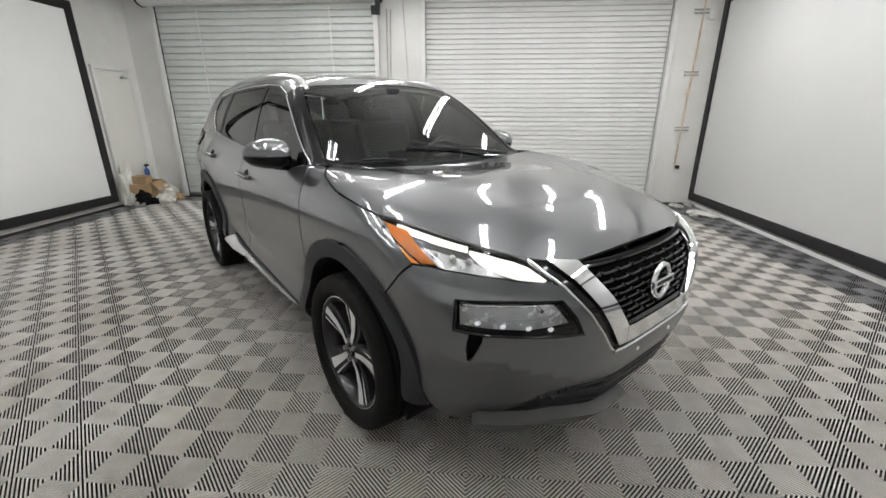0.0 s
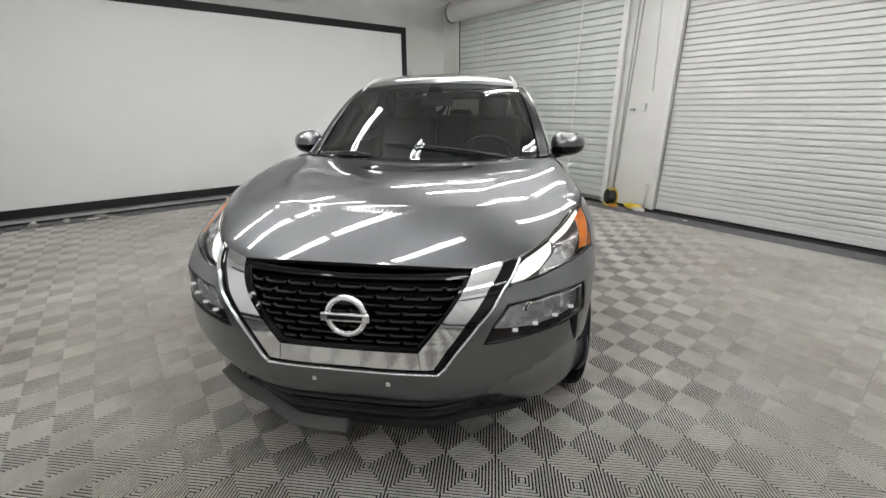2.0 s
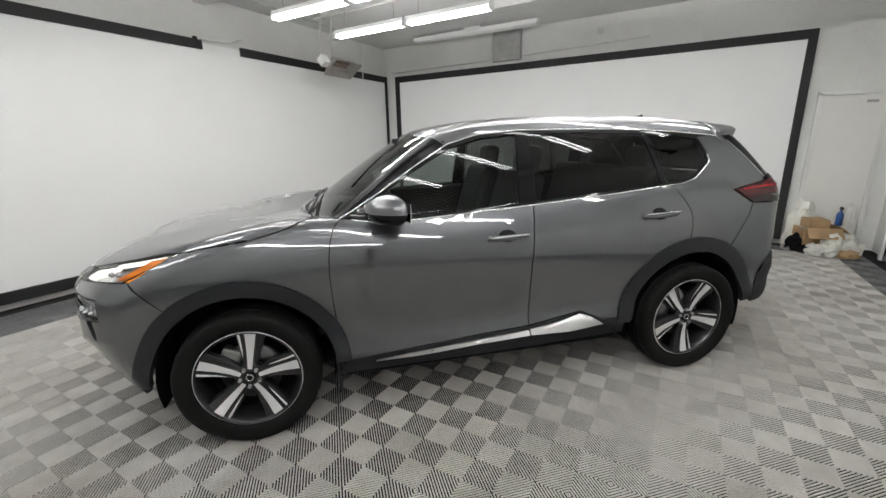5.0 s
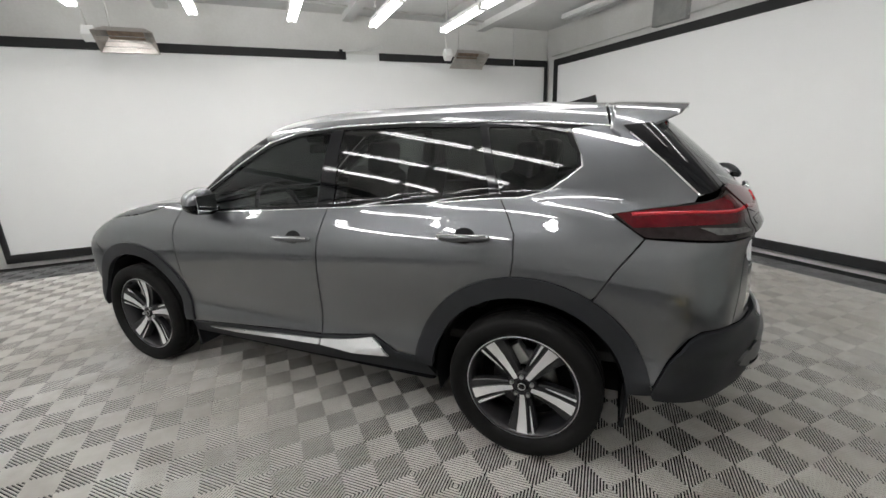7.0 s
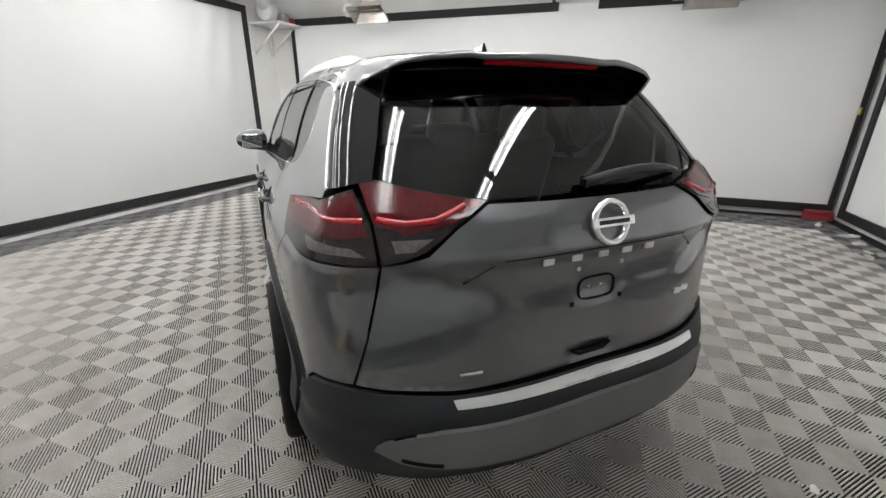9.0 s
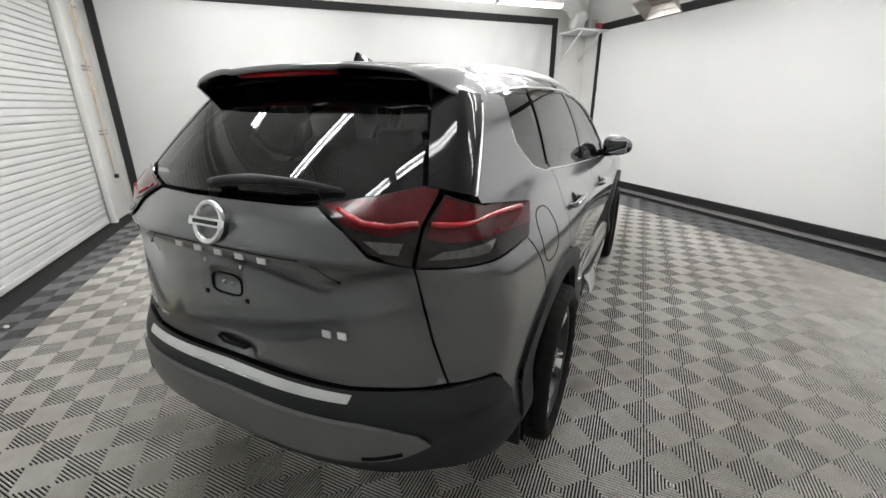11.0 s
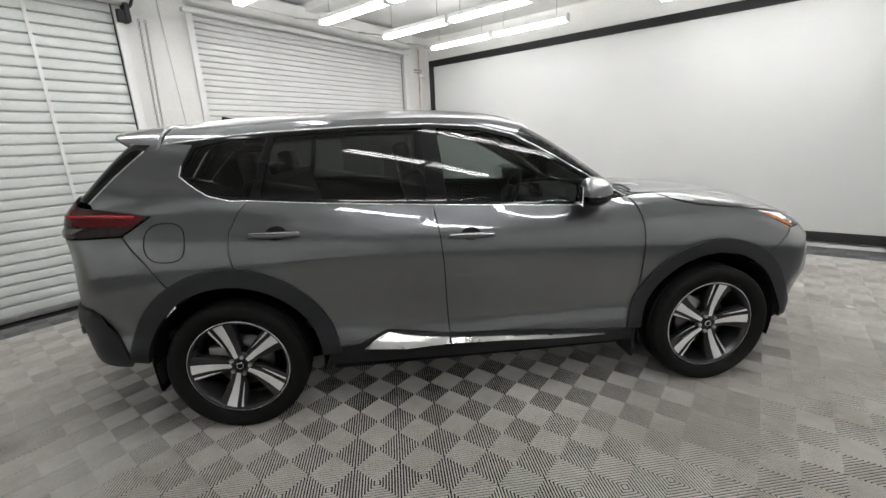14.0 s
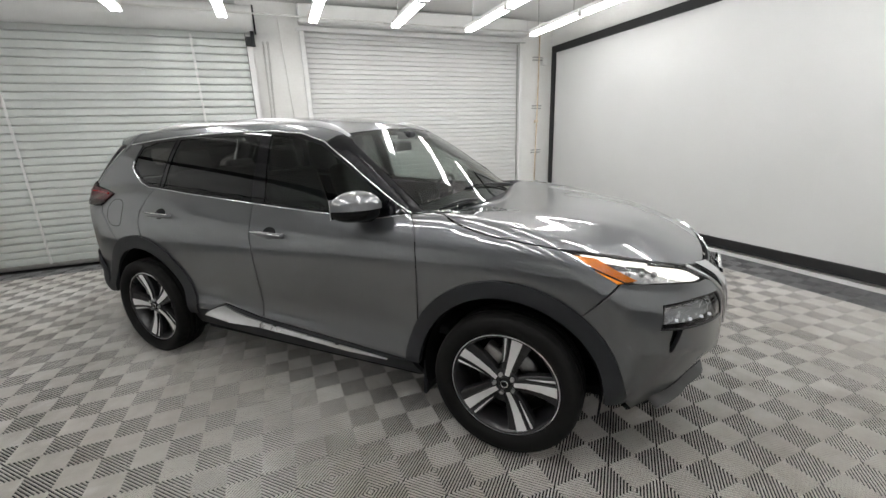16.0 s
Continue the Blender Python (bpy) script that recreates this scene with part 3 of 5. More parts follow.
        mesh_ob("wheel_well_wall", [(axle[0] + a, side * .50, b) for a, b in ((-.47, .2), (.47, .2), (.47, .9), (-.47, .9))], [(0, 1, 2, 3)], M["dark"], car, smooth=False)
    for x, z0, z1 in ((.905, .17, .37), (-1.80, .235, .50)):
        bm = block((.018, .17, z1 - z0), at(x, side * .755, (z0 + z1) / 2) @ pose(0, 0, 0, 0, 2 if x > 0 else -4, 0), .006)
        part("mud_flap", bm, M["black_plastic"], car)


sides(flank)

# fuel flap: a seam on the right quarter only
strip("fuel_flap_seam", "roll", [S(-1.61 + .098 * math.copysign(abs(math.cos(g)) ** .75, math.cos(g)), 1.058 + .094 * math.copysign(abs(math.sin(g)) ** .75, math.sin(g))) for g in np.linspace(0, 2 * math.pi, 36, endpoint=False)],
      .006, M["dark"], car, .0003, .0012, -1, True)

# hood, roof, screens
hood_line = soft([(2.186, 0, .912), (2.176, .22, .913), (2.150, .405, .916), (2.085, .515, .930), (2.026, .565, .942)], 4)
panel("hood", "roll", hood_line[:-1] + lamp_top[::-1][:-1] + hood_shut[::-1] + soft([T(.985, .60), T(1.005, .40), T(1.045, .2), T(1.065, 0)], 3), M["paint"], car, mirror=True, step=.03)
panel("windscreen", "roll", [T(1.045, 0), T(1.03, .25), T(.99, .5)] + screen_side + soft([T(.318, .53), T(.345, .35), T(.365, 0)], 3), M["screen"], car, mirror=True, off=-.003, thick=0, gap=.004)
strip("screen_band", "roll", [(x, y, z) for x, y, z in soft([T(.318, .53), T(.345, .35), T(.365, 0), T(.345, -.35), T(.318, -.53)], 3)], .05, M["gloss_black"], car, -.006, .003)
panel("cowl", "roll", [T(1.062, 0), T(1.043, .2), T(1.003, .40), T(.983, .60), T(.955, .70), T(.92, .70), T(.97, .5), T(1.0, .25), T(1.015, 0)], M["black_plastic"], car, mirror=True, off=-.012, thick=0, gap=0, step=.02)
roof_side = [p for p in dlo_top if p[0] < .21]
panel("roof", "roll", [T(.368, 0), T(.348, .35), T(.318, .545)] + SS([(.235, 1.507)]) + roof_side[::-1] + [T(-1.63, .50), T(-1.632, .25), T(-1.635, 0)], M["paint"], car, mirror=True, step=.035)
panel("headliner", "roll", [T(.30, 0), T(.28, .45), T(0, .50), T(-1.60, .48), T(-1.65, 0)], M["headliner"], car, mirror=True, off=-.05, thick=0, gap=0, step=.08)
panel("tailgate_top", "roll", [T(-1.638, 0), T(-1.636, .25), T(-1.634, .50)] + SS([(-1.66, 1.537), (-1.70, 1.540)]) + [T(-1.76, .48), T(-1.78, 0)], M["paint"], car, mirror=True, step=.03)

# spoiler: the roof's own section carried past the glass, its sides sweeping up to a thin tail
nu, nv = 16, 57
angles = np.radians(np.linspace(0, 66, 67))
section = cast(np.stack([np.full(67, -1.66), np.zeros(67), np.full(67, 1.2)], 1), np.stack([np.zeros(67), np.sin(angles), np.cos(angles)], 1))
verts, faces = [], []
for layer in (0, 1):
    for i in range(nu):
        s = i / (nu - 1)
        low = np.interp(s, (0, .22, .42, .68, 1), (1.512, 1.482, 1.494, 1.545, 1.600))
        reach = np.interp(-low, -section[:, 2], angles)
        for j in range(nv):
            a = -1 + 2 * j / (nv - 1)
            a = math.copysign(abs(a) ** .8, a)
            y = float(np.interp(abs(a) * reach, angles, section[:, 1]))
            z = float(np.interp(abs(a) * reach, angles, section[:, 2]))
            horn = .009 * (.5 + .5 * math.tanh((y - .27) / .02)) * s * s
            x = -1.655 - .337 * s + .085 * s * (y / .6) ** 3
            z += .003 - .030 * s ** 1.4 + horn - .010 * s * (y / .56) ** 4
            y *= 1.005 - .060 * s ** 1.6
            if layer:
                y *= .975
                z -= (.020 + .030 * math.sin(math.pi * min(s * 1.05, 1))) * (1 - abs(a) ** 6)
            verts.append((x, math.copysign(y, a), z))
k = nu * nv
for i in range(nu - 1):
    for j in range(nv - 1):
        q = i * nv + j
        faces += [(q, q + 1, q + nv + 1, q + nv), (k + q, k + q + nv, k + q + nv + 1, k + q + 1)]
wing = len(faces)
ring = [j for j in range(nv)] + [i * nv + nv - 1 for i in range(1, nu)] + [(nu - 1) * nv + j for j in range(nv - 2, -1, -1)] + [i * nv for i in range(nu - 2, 0, -1)]
for a, b in zip(ring, ring[1:] + ring[:1]):
    faces.append((a, k + a, k + b, b))
spoiler = mesh_ob("spoiler", verts, faces, [M["paint"], M["gloss_black"]], car, slots=[i % 2 if i < wing else 0 for i in range(len(faces))])
bm = block((.02, .44, .024), at(-1.955, 0, 1.606) @ pose(0, 0, 0, 0, 30, 0), .006)
part("brake_light", bm, M["red_bar"], spoiler, "dark red high brake light bar")


def fins(side):
    panel("tailgate_pillar", "rear", SS([(-1.70, 1.538), (-1.74, 1.500), (-1.875, 1.378), (-2.000, 1.258)]) + [B(.645, 1.285), B(.61, 1.290), B(.565, 1.40), B(.50, 1.555)], M["gloss_black"], car, off=-.001, side=side)
    strip("pillar_edge", "rear", SS([(-1.735, 1.506), (-1.872, 1.383), (-2.000, 1.258)]), .006, M["satin"], car, .0, .003, side)


sides(fins)
panel("rear_window", "rear", [B(0, 1.249), B(.20, 1.249), B(.345, 1.247), B(.50, 1.272), B(.60, 1.295), B(.558, 1.40), B(.495, 1.555), B(0, 1.565)], M["tint_rear"], car, mirror=True, off=-.003, thick=0, gap=.002)
strip("rear_window_band", "rear", [B(.50, 1.54), B(.25, 1.552), B(0, 1.556), B(-.25, 1.552), B(-.50, 1.54)], .09, M["gloss_black"], car, -.008, .003)

# tailgate and rear bumper
def fold(d):
    """A crease with a sharp upper lip and a long run-out below."""
    return np.where(d < 0, np.clip(1 + d / .012, 0, 1), np.clip(1 - d / .09, 0, 1))


tailgate = panel("tailgate", "rear", [B(0, 1.243), B(.345, 1.241), B(.44, 1.190), B(.522, 1.128), B(.575, 1.112), B(.632, 1.100), B(.645, 1.0), B(.672, .88), B(.700, .78), B(.712, .738), B(.64, .728), B(.455, .722), B(0, .728)],
                 M["paint"], car, mirror=True, step=.018,
                 lift=lambda p: -.022 * fold(1.036 + .04 * np.clip((np.abs(p[:, 1]) - .43) / .2, -.5, 1) - p[:, 2]) * np.clip((np.abs(p[:, 1]) - .34) / .12, 0, 1) * np.clip((.645 - np.abs(p[:, 1])) / .07, 0, 1)
                 - .012 * np.exp(-(((np.abs(p[:, 1]) / .075) ** 4) + (((p[:, 2] - .972) / .036) ** 4)))
                 - .020 * np.exp(-(((np.abs(p[:, 1]) / .085) ** 4) + (((p[:, 2] - .765) / .020) ** 4))))


def rear_corner(side):
    who = dict(side=side)
    arch = SS(arc(*AXLE_R, RA_OUT - .02, 122, 168, 12))
    panel("rear_bumper_corner", "rear", [B(.632, 1.098), B(.70, 1.094)] + SS([(-2.10, 1.092), (-1.95, 1.095), (-1.815, 1.10), (-1.715, .965), (-1.650, .850)]) + arch + SS([(-1.895, .47), (-1.95, .60), (-2.01, .695), (-2.05, .728)])
          + [B(.755, .735), B(.712, .738), B(.700, .78), B(.672, .88), B(.645, 1.0)], M["paint"], car, **who)
    # tail lamp: one piece on the flank, one on the tailgate
    flankside = SS([(-1.684, 1.186), (-1.80, 1.203), (-1.985, 1.230)]) + [B(.66, 1.272), B(.638, 1.20), B(.634, 1.102), B(.70, 1.098)] + SS([(-2.10, 1.095), (-1.95, 1.098), (-1.815, 1.10)])
    lamp = panel("tail_lamp", "rear", flankside, M["smoke"], car, off=.008, thick=.02, gap=.002, step=.016, label="dark red and smoked tail lamp", **who)
    panel("red_lens", "rear", SS([(-1.70, 1.184), (-1.80, 1.198), (-1.985, 1.224)]) + [B(.662, 1.262), B(.644, 1.17), B(.70, 1.160)] + SS([(-2.05, 1.150), (-1.90, 1.140), (-1.77, 1.135)]), M["red_lens"], lamp, off=.010, thick=.004, gap=.001, step=.016, **who)
    strip("light_bar", "rear", SS([(-1.76, 1.182), (-1.90, 1.190), (-2.02, 1.196)]) + [B(.70, 1.20), B(.655, 1.203)], .013, M["red_bar"], lamp, .0125, .0016, side)
    panel("reversing_lens", "rear", SS([(-2.00, 1.140), (-2.10, 1.142)]) + [B(.69, 1.138), B(.66, 1.118)] + SS([(-2.10, 1.116), (-2.06, 1.116)]), M["clear_lamp"], lamp, off=.010, thick=.003, gap=.001, step=.016, **who)
    inner = panel("tail_lamp", "rear", [B(.345, 1.244), B(.50, 1.269), B(.60, 1.292), B(.648, 1.284), B(.634, 1.20), B(.628, 1.104), B(.575, 1.116), B(.524, 1.132), B(.44, 1.193)], M["smoke"], car, off=.008, thick=.02, gap=.002, step=.016, label="dark red and smoked tail lamp", **who)
    panel("red_lens", "rear", [B(.365, 1.242), B(.50, 1.264), B(.60, 1.287), B(.644, 1.279), B(.633, 1.196), B(.56, 1.172), B(.445, 1.198)], M["red_lens"], inner, off=.010, thick=.004, gap=.001, step=.016, **who)
    strip("light_bar", "rear", [B(.625, 1.206), B(.56, 1.198), B(.49, 1.205), B(.41, 1.234)], .013, M["red_bar"], inner, .0125, .0016, side)
    panel("reversing_lens", "rear", [B(.50, 1.165), B(.60, 1.160), B(.595, 1.128), B(.55, 1.132)], M["clear_lamp"], inner, off=.010, thick=.003, gap=.001, step=.016, **who)


sides(rear_corner)
panel("rear_bumper_cladding", "rear", [B(0, .722), B(.455, .716), B(.64, .722), B(.755, .730)] + SS([(-2.05, .722), (-2.01, .690), (-1.95, .595), (-1.895, .465), (-1.892, .43), (-1.905, .405)]) + [B(.70, .415), B(.45, .44), B(0, .445)], M["black_plastic"], car, mirror=True, off=.010, thick=.02, gap=.001,
      lift=lambda p: .020 * np.clip(1 - np.abs(p[:, 2] - .64) / .09, 0, 1) * np.clip((np.abs(p[:, 1]) - .52) / .15, 0, 1))
skid = panel("rear_skid_plate", "rear", [B(0, .650), B(.50, .636), B(.565, .622), B(.640, .580), B(.665, .545), B(.60, .518), B(.42, .502), B(0, .496)], M["grey_skid"], car, mirror=True, off=.026, thick=.03, gap=0, label="mid-grey plastic skid plate")
for y0 in (-1, 1):
    strip("skid_vent", "rear", [B(y0 * .50, .522), B(y0 * .60, .534)], .016, M["dark"], skid, .026, .003)
step_plate = panel("bumper_step", "rear", [B(0, .714), B(.468, .707), B(.462, .688), B(0, .690)], M["brushed"], car, mirror=True, off=.016, thick=.010, gap=0, step=.016, label="brushed steel bumper step plate")
for y in (-.17, -.055, .06):
    strip("stamped_slot", "rear", [B(y, .694), B(y + .075, .694)], .004, M["chrome"], step_plate, .018, .002)
# tailgate furniture

def badge(name, x, y, z, turn, tilt, parent, scale=1.0):
    """A bright ring with a bar across."""
    q = Matrix.Translation((x, y, z)) @ Matrix.Rotation(radians(turn), 4, "Z") @ Matrix.Rotation(radians(tilt), 4, "X") @ Matrix.Diagonal((scale, scale, scale, 1))
    ring = mesh_ob(name, [q @ Vector(c) for c in lathe([(.053, -.006), (.054, .004), (.062, .008), (.071, .005), (.073, -.006)], 48)[0]], lathe([(0, 0)] * 5, 48)[1], M["chrome"], parent, "chrome ring badge with a bar")
    part("badge_bar", block((.166, .012, .030), q @ at(0, .006, 0), .005), M["chrome"], ring)
    part("badge_mark", block((.118, .003, .013), q @ at(0, .0125, 0), .001), M["gloss_black"], ring)
    return ring


badge("badge", -2.325, 0, 1.178, 90, 17, tailgate, .92)
for y in (.192, .096, 0, -.092, -.184):
    x, _, z = B(y, 1.083)
    part("letter_bar", block((.006, .036, .025), at(x - .003, y, z), .003), M["letter"], tailgate, "chrome letter")
for y in (-.385, -.432):
    x, _, z = B(y, .884)
    part("letter_bar", block((.006, .030, .022), at(x - .003, y, z), .002), M["letter"], tailgate)
strip("dealer_sticker", "rear", [B(.375, .772), B(.44, .768)], .014, M["satin"], tailgate, .0005, .001)
# dark strip that puts the shade of the tailgate crease into colour
strip("plate_line", "rear", [B(.43, 1.040), B(.33, 1.104), B(0, 1.108), B(-.33, 1.104), B(-.43, 1.040)], .004, M["dark"], tailgate, -.001, .0015)
for y, z in ((.093, .932), (-.093, .932)):
    x = B(y, z)[0]
    part("plate_plug", block((.006, .014, .014), at(x, y, z), .002), M["dark"], tailgate)
for y, z in ((.08, 1.042), (-.083, 1.042), (.022, .972), (-.022, .972)):
    x = B(y, z)[0]
    part("plate_bolt", block((.010, .012, .012), at(x + (.012 if z < 1 else 0), y, z), .003), M["satin"], tailgate)
ringline = [B(.068 * math.copysign(abs(math.cos(g)) ** .5, math.cos(g)), .972 + .034 * math.copysign(abs(math.sin(g)) ** .6, math.sin(g))) for g in np.linspace(0, 2 * math.pi, 40, endpoint=False)]
strip("plate_recess", "rear", ringline, .006, M["dark"], tailgate, -.002, .002, 1, True)
strip("tailgate_pull", "rear", [B(-.075, .775), B(-.05, .758), B(.05, .758), B(.075, .775)], .012, M["dark"], tailgate, -.002, .003)
# rear wiper
px, _, pz = B(.03, 1.268)
part("rear_wiper", block((.035, .055, .030), at(px - .018, .025, pz + .012), .010, 3), M["gloss_black"], car)
wl = [(B(y, 1.285)[0] - .045 + .03 * max((-y - .2) / .2, 0), y, 1.305 - .02 * ((y + .18) / .2) ** 2) for y in np.linspace(.05, -.40, 12)]
v, f = sweep(wl, [.016] * 6 + [.014, .013, .012, .010, .008, .006], 8)
mesh_ob("rear_wiper_arm", v, f, M["black_plastic"], car)

# front: bumper, grille, lamps
v_line = [(.553, .934), (.50, .862), (.43, .768), (.36, .672), (.322, .612), (.300, .592)]
lamp_low = [(2.160, .520, .872), (2.110, .592, .882), (2.047, .655, .893), (1.955, .742, .905), (1.85, .815, .913)]
fog_hole = [S(1.990, .829), F(.66, .830), F(.520, .822), F(.478, .760), F(.447, .694), F(.60, .705), S(1.992, .722)]
slot_hole = [F(.772, .714), F(.744, .712), F(.753, .67), F(.768, .622), F(.774, .618), F(.777, .660)]
nose_outline = [F(0, .588), F(.300, .588)] + [F(y, z) for y, z in v_line[::-1][1:-1]] + [F(.535, .880)] + lamp_low[1:] + SS([(1.820, .914), (1.745, .828), (1.690, .772)]) + SS(arc(*AXLE_F, FA_OUT - .02, 51, 8, 12)) + SS([(1.884, .34), (1.91, .265)]) \
    + [F(.73, .270), F(.61, .325), F(.50, .445), F(.43, .466), F(0, .470)]
mirror_y = lambda pts: [(x, -y, z) for x, y, z in pts]
bumper = panel("front_bumper", "front", nose_outline, M["paint"], car, mirror=True, holes=[fog_hole, slot_hole, mirror_y(fog_hole), mirror_y(slot_hole)], step=.026)
panel("lower_intake", "front", [F(0, .466), F(.43, .462), F(.50, .441), F(.61, .320), F(.73, .265), F(.66, .235), F(.40, .24), F(0, .25)], M["black_plastic"], car, mirror=True, off=-.014, gap=.0)
for z, w in ((.440, .43), (.408, .44), (.372, .45), (.335, .46)):
    strip("intake_bar", "front", [F(y, z) for y in np.linspace(-w, w, 9)], .014, M["black_plastic"] if z != .408 else M["gloss_black"], car, -.012, .012)
panel("chin_panel", "front", [F(0, .345), F(.45, .345), F(.62, .30), F(.60, .235), F(0, .225)], M["black_plastic"], car, mirror=True, off=.004, gap=0)
for y in (.50, -.50):
    strip("tow_cap", "front", [F(y - .016, .408), F(y + .016, .408)], .026, M["black_plastic"], car, -.004, .006)
# the grey skid lip survives on the right half only
lip = [F(-.06, .305), F(-.30, .308), F(-.47, .318), F(-.58, .335), F(-.68, .352), F(-.69, .325), F(-.60, .275), F(-.47, .250), F(-.30, .242), F(-.06, .238)]
panel("chin_lip", "front", lip, M["grey_lip"], car, off=.052, thick=.05, gap=0, step=.02, label="broken grey plastic chin lip")

panel("grille_back", "front", [F(0, .905), F(.40, .912), F(.24, .680), F(0, .680)], M["dark"], car, mirror=True, off=-.045, thick=0, gap=-.01)
grille = panel("grille_frame", "front", [F(0, .903), F(.20, .905), F(.385, .908), F(.398, .904), F(.32, .790), F(.236, .674), F(0, .674)], M["gloss_black"], car, mirror=True,
               holes=[[F(0, .897), F(.375, .900), F(.31, .795), F(.228, .684), F(0, .684), F(-.228, .684), F(-.31, .795), F(-.375, .900)]], off=-.006, thick=.03, gap=0, step=.02)
row, z = 0, .884
while z > .69:
    half = .238 + (z - .684) * .64
    n = int(2 * half / .085)
    for i in range(-n // 2, n // 2 + 1):
        c = i * .090 + (.045 if row % 2 else 0)
        a, b = max(c - .043, -half), min(c + .043, half)
        if b - a > .02:
            strip("grille_bar", "front", [F(a, z), F(a + .010, z - .008), F(b - .010, z - .008), F(b, z)], .014, M["gloss_black"], grille, -.030, .018, step=.03)
    row, z = row + 1, z - .0262
badge("badge", 2.290, 0, .787, -90, 3, grille)


def front_corner(side):
    who = dict(side=side)
    # bright vee and its dark surround
    panel("grille_vee", "front", [F(.398, .918), F(.500, .930), F(.455, .868), F(.395, .785), F(.335, .695), F(.286, .614), F(.245, .612), F(.236, .676), F(.322, .796)], M["chrome"], car, off=.012, thick=.03, gap=.001, step=.018, **who)
    panel("vee_surround", "front", [F(.502, .930), F(.550, .936)] + [F(y - .006, zz) for y, zz in v_line[1:-1]] + [F(.298, .596), F(.29, .612), F(.338, .694), F(.398, .784), F(.458, .867)], M["gloss_black"], car, off=-.004, thick=.02, gap=.0, step=.018, **who)
    strip("vee_line", "front", [F(y, zz) for y, zz in v_line], .009, M["chrome"], car, .003, .007, side)
    # headlamp: dark bowl, lit guides, amber corner, clear lens
    rim = lamp_top + [(2.085, .545, .925), (2.150, .523, .885)] + lamp_low
    lamp = panel("headlamp", "front", rim, M["lamp_dark"], car, off=-.045, thick=0, gap=0, step=.02, label="lit led headlamp with amber corner", **who)
    panel("amber_corner", "front", [(1.615, .815, 1.023), (1.715, .775, 1.005), (1.795, .780, .962), (1.885, .785, .922), (1.812, .838, .916), (1.71, .833, .972)], M["amber"], lamp, off=-.004, thick=.01, gap=.001, step=.012, **who)
    panel("lit_guide", "front", [(1.90, .652, .968), (1.95, .628, .959), (2.03, .574, .940), (2.085, .552, .924), (2.147, .527, .887), (2.105, .580, .893), (2.04, .622, .912), (1.96, .655, .940)], M["lamp_on"], lamp, off=-.020, thick=.02, gap=0, step=.016, **who)
    strip("lit_guide", "front", [(1.66, .782, 1.020), (1.74, .738, 1.002), (1.80, .708, .988), (1.90, .658, .970)], .016, M["lamp_on"], lamp, -.018, .008, side)
    panel("reflector", "front", [(1.735, .79, .975), (1.80, .735, .97), (1.93, .68, .946), (2.03, .632, .912), (2.06, .63, .897), (1.99, .695, .905), (1.90, .77, .915)], M["lamp_metal"], lamp, off=-.030, thick=.02, gap=0, step=.014, **who)
    for k in (.78, .745, .71):
        x, y, zz = F(k, .938 - (.78 - k) * .2)
        bm = bmesh.new()
        bmesh.ops.create_icosphere(bm, subdivisions=2, radius=.013)
        bm.transform(at(x - .030, side * (y - .015), zz))
        part("lamp_cell", bm, M["lamp_metal"], lamp, smooth=True)
    panel("lens", "front", rim, M["lens"], lamp, off=-.001, thick=0, gap=.0025, step=.02, **who)
    strip("lamp_edge", "front", rim, .006, M["gloss_black"], lamp, -.004, .003, side, True)
    # lower lamp in its bezel
    fog = panel("fog_lamp", "front", [S(1.985, .826), F(.66, .828), F(.522, .820), F(.480, .760), F(.452, .698), F(.60, .708), S(1.988, .726)], M["gloss_black"], car, off=-.050, thick=0, gap=0, step=.02, label="clear led fog lamp in black bezel", **who)
    strip("bezel", "front", fog_hole, .009, M["gloss_black"], fog, -.010, .008, side, True)
    panel("reflector", "front", [S(2.00, .812), F(.66, .815), F(.54, .808), F(.49, .735), F(.62, .722), S(2.005, .735)], M["lamp_metal"], fog, off=-.030, thick=.01, gap=0, step=.014, **who)
    strip("light_bar", "front", [S(2.00, .814), F(.66, .816), F(.60, .812), F(.585, .790)], .014, M["chrome"], fog, -.018, .008, side)
    for y, zz in ((.745, .752), (.685, .742), (.615, .732), (.548, .722)):
        x = F(y, zz)[0]
        part("led", block((.012, .018, .010), at(x - .022, y * side, zz), .003), M["dim_led"], fog)
    panel("lens", "front", [S(2.000, .818), F(.66, .820), F(.530, .814), F(.488, .755), F(.462, .704), F(.60, .714), S(2.002, .732)], M["lens"], fog, off=-.006, thick=0, gap=0, step=.02, **who)
    panel("air_slot", "front", slot_hole, M["dark"], car, off=-.05, thick=0, gap=-.02, step=.02, **who)
    # mirrors
    q = lambda x, y, z: (x, y * side, z)
    bm = bmesh.new()
    bmesh.ops.create_icosphere(bm, subdivisions=4, radius=1)
    for v in bm.verts:
        c = v.co
        sx = .122 if c.x > 0 else .055
        v.co = Vector((.565 + sx * c.x * (1 - .25 * c.y) - .035 * c.y, .897 + .110 * math.copysign(abs(c.y) ** .85, c.y), 1.184 + (.084 if c.z > 0 else .070) * math.copysign(abs(c.z) ** .8, c.z) * (1 - .18 * c.y)))
    top = bm.copy()
    bmesh.ops.delete(top, geom=[f for f in top.faces if f.calc_center_median().z < 1.182], context="FACES")
    for b in (bm, top):
        for v in b.verts:
            v.co.y *= side
        if side < 0:
            bmesh.ops.reverse_faces(b, faces=b.faces)
    for v in top.verts:
        v.co = Vector((.555, .905 * side, 1.18)).lerp(v.co, 1.025)
    mirror = part("door_mirror", bm, M["gloss_black"], car, "", True)
    part("mirror_cap", top, M["paint"], mirror, "", True)
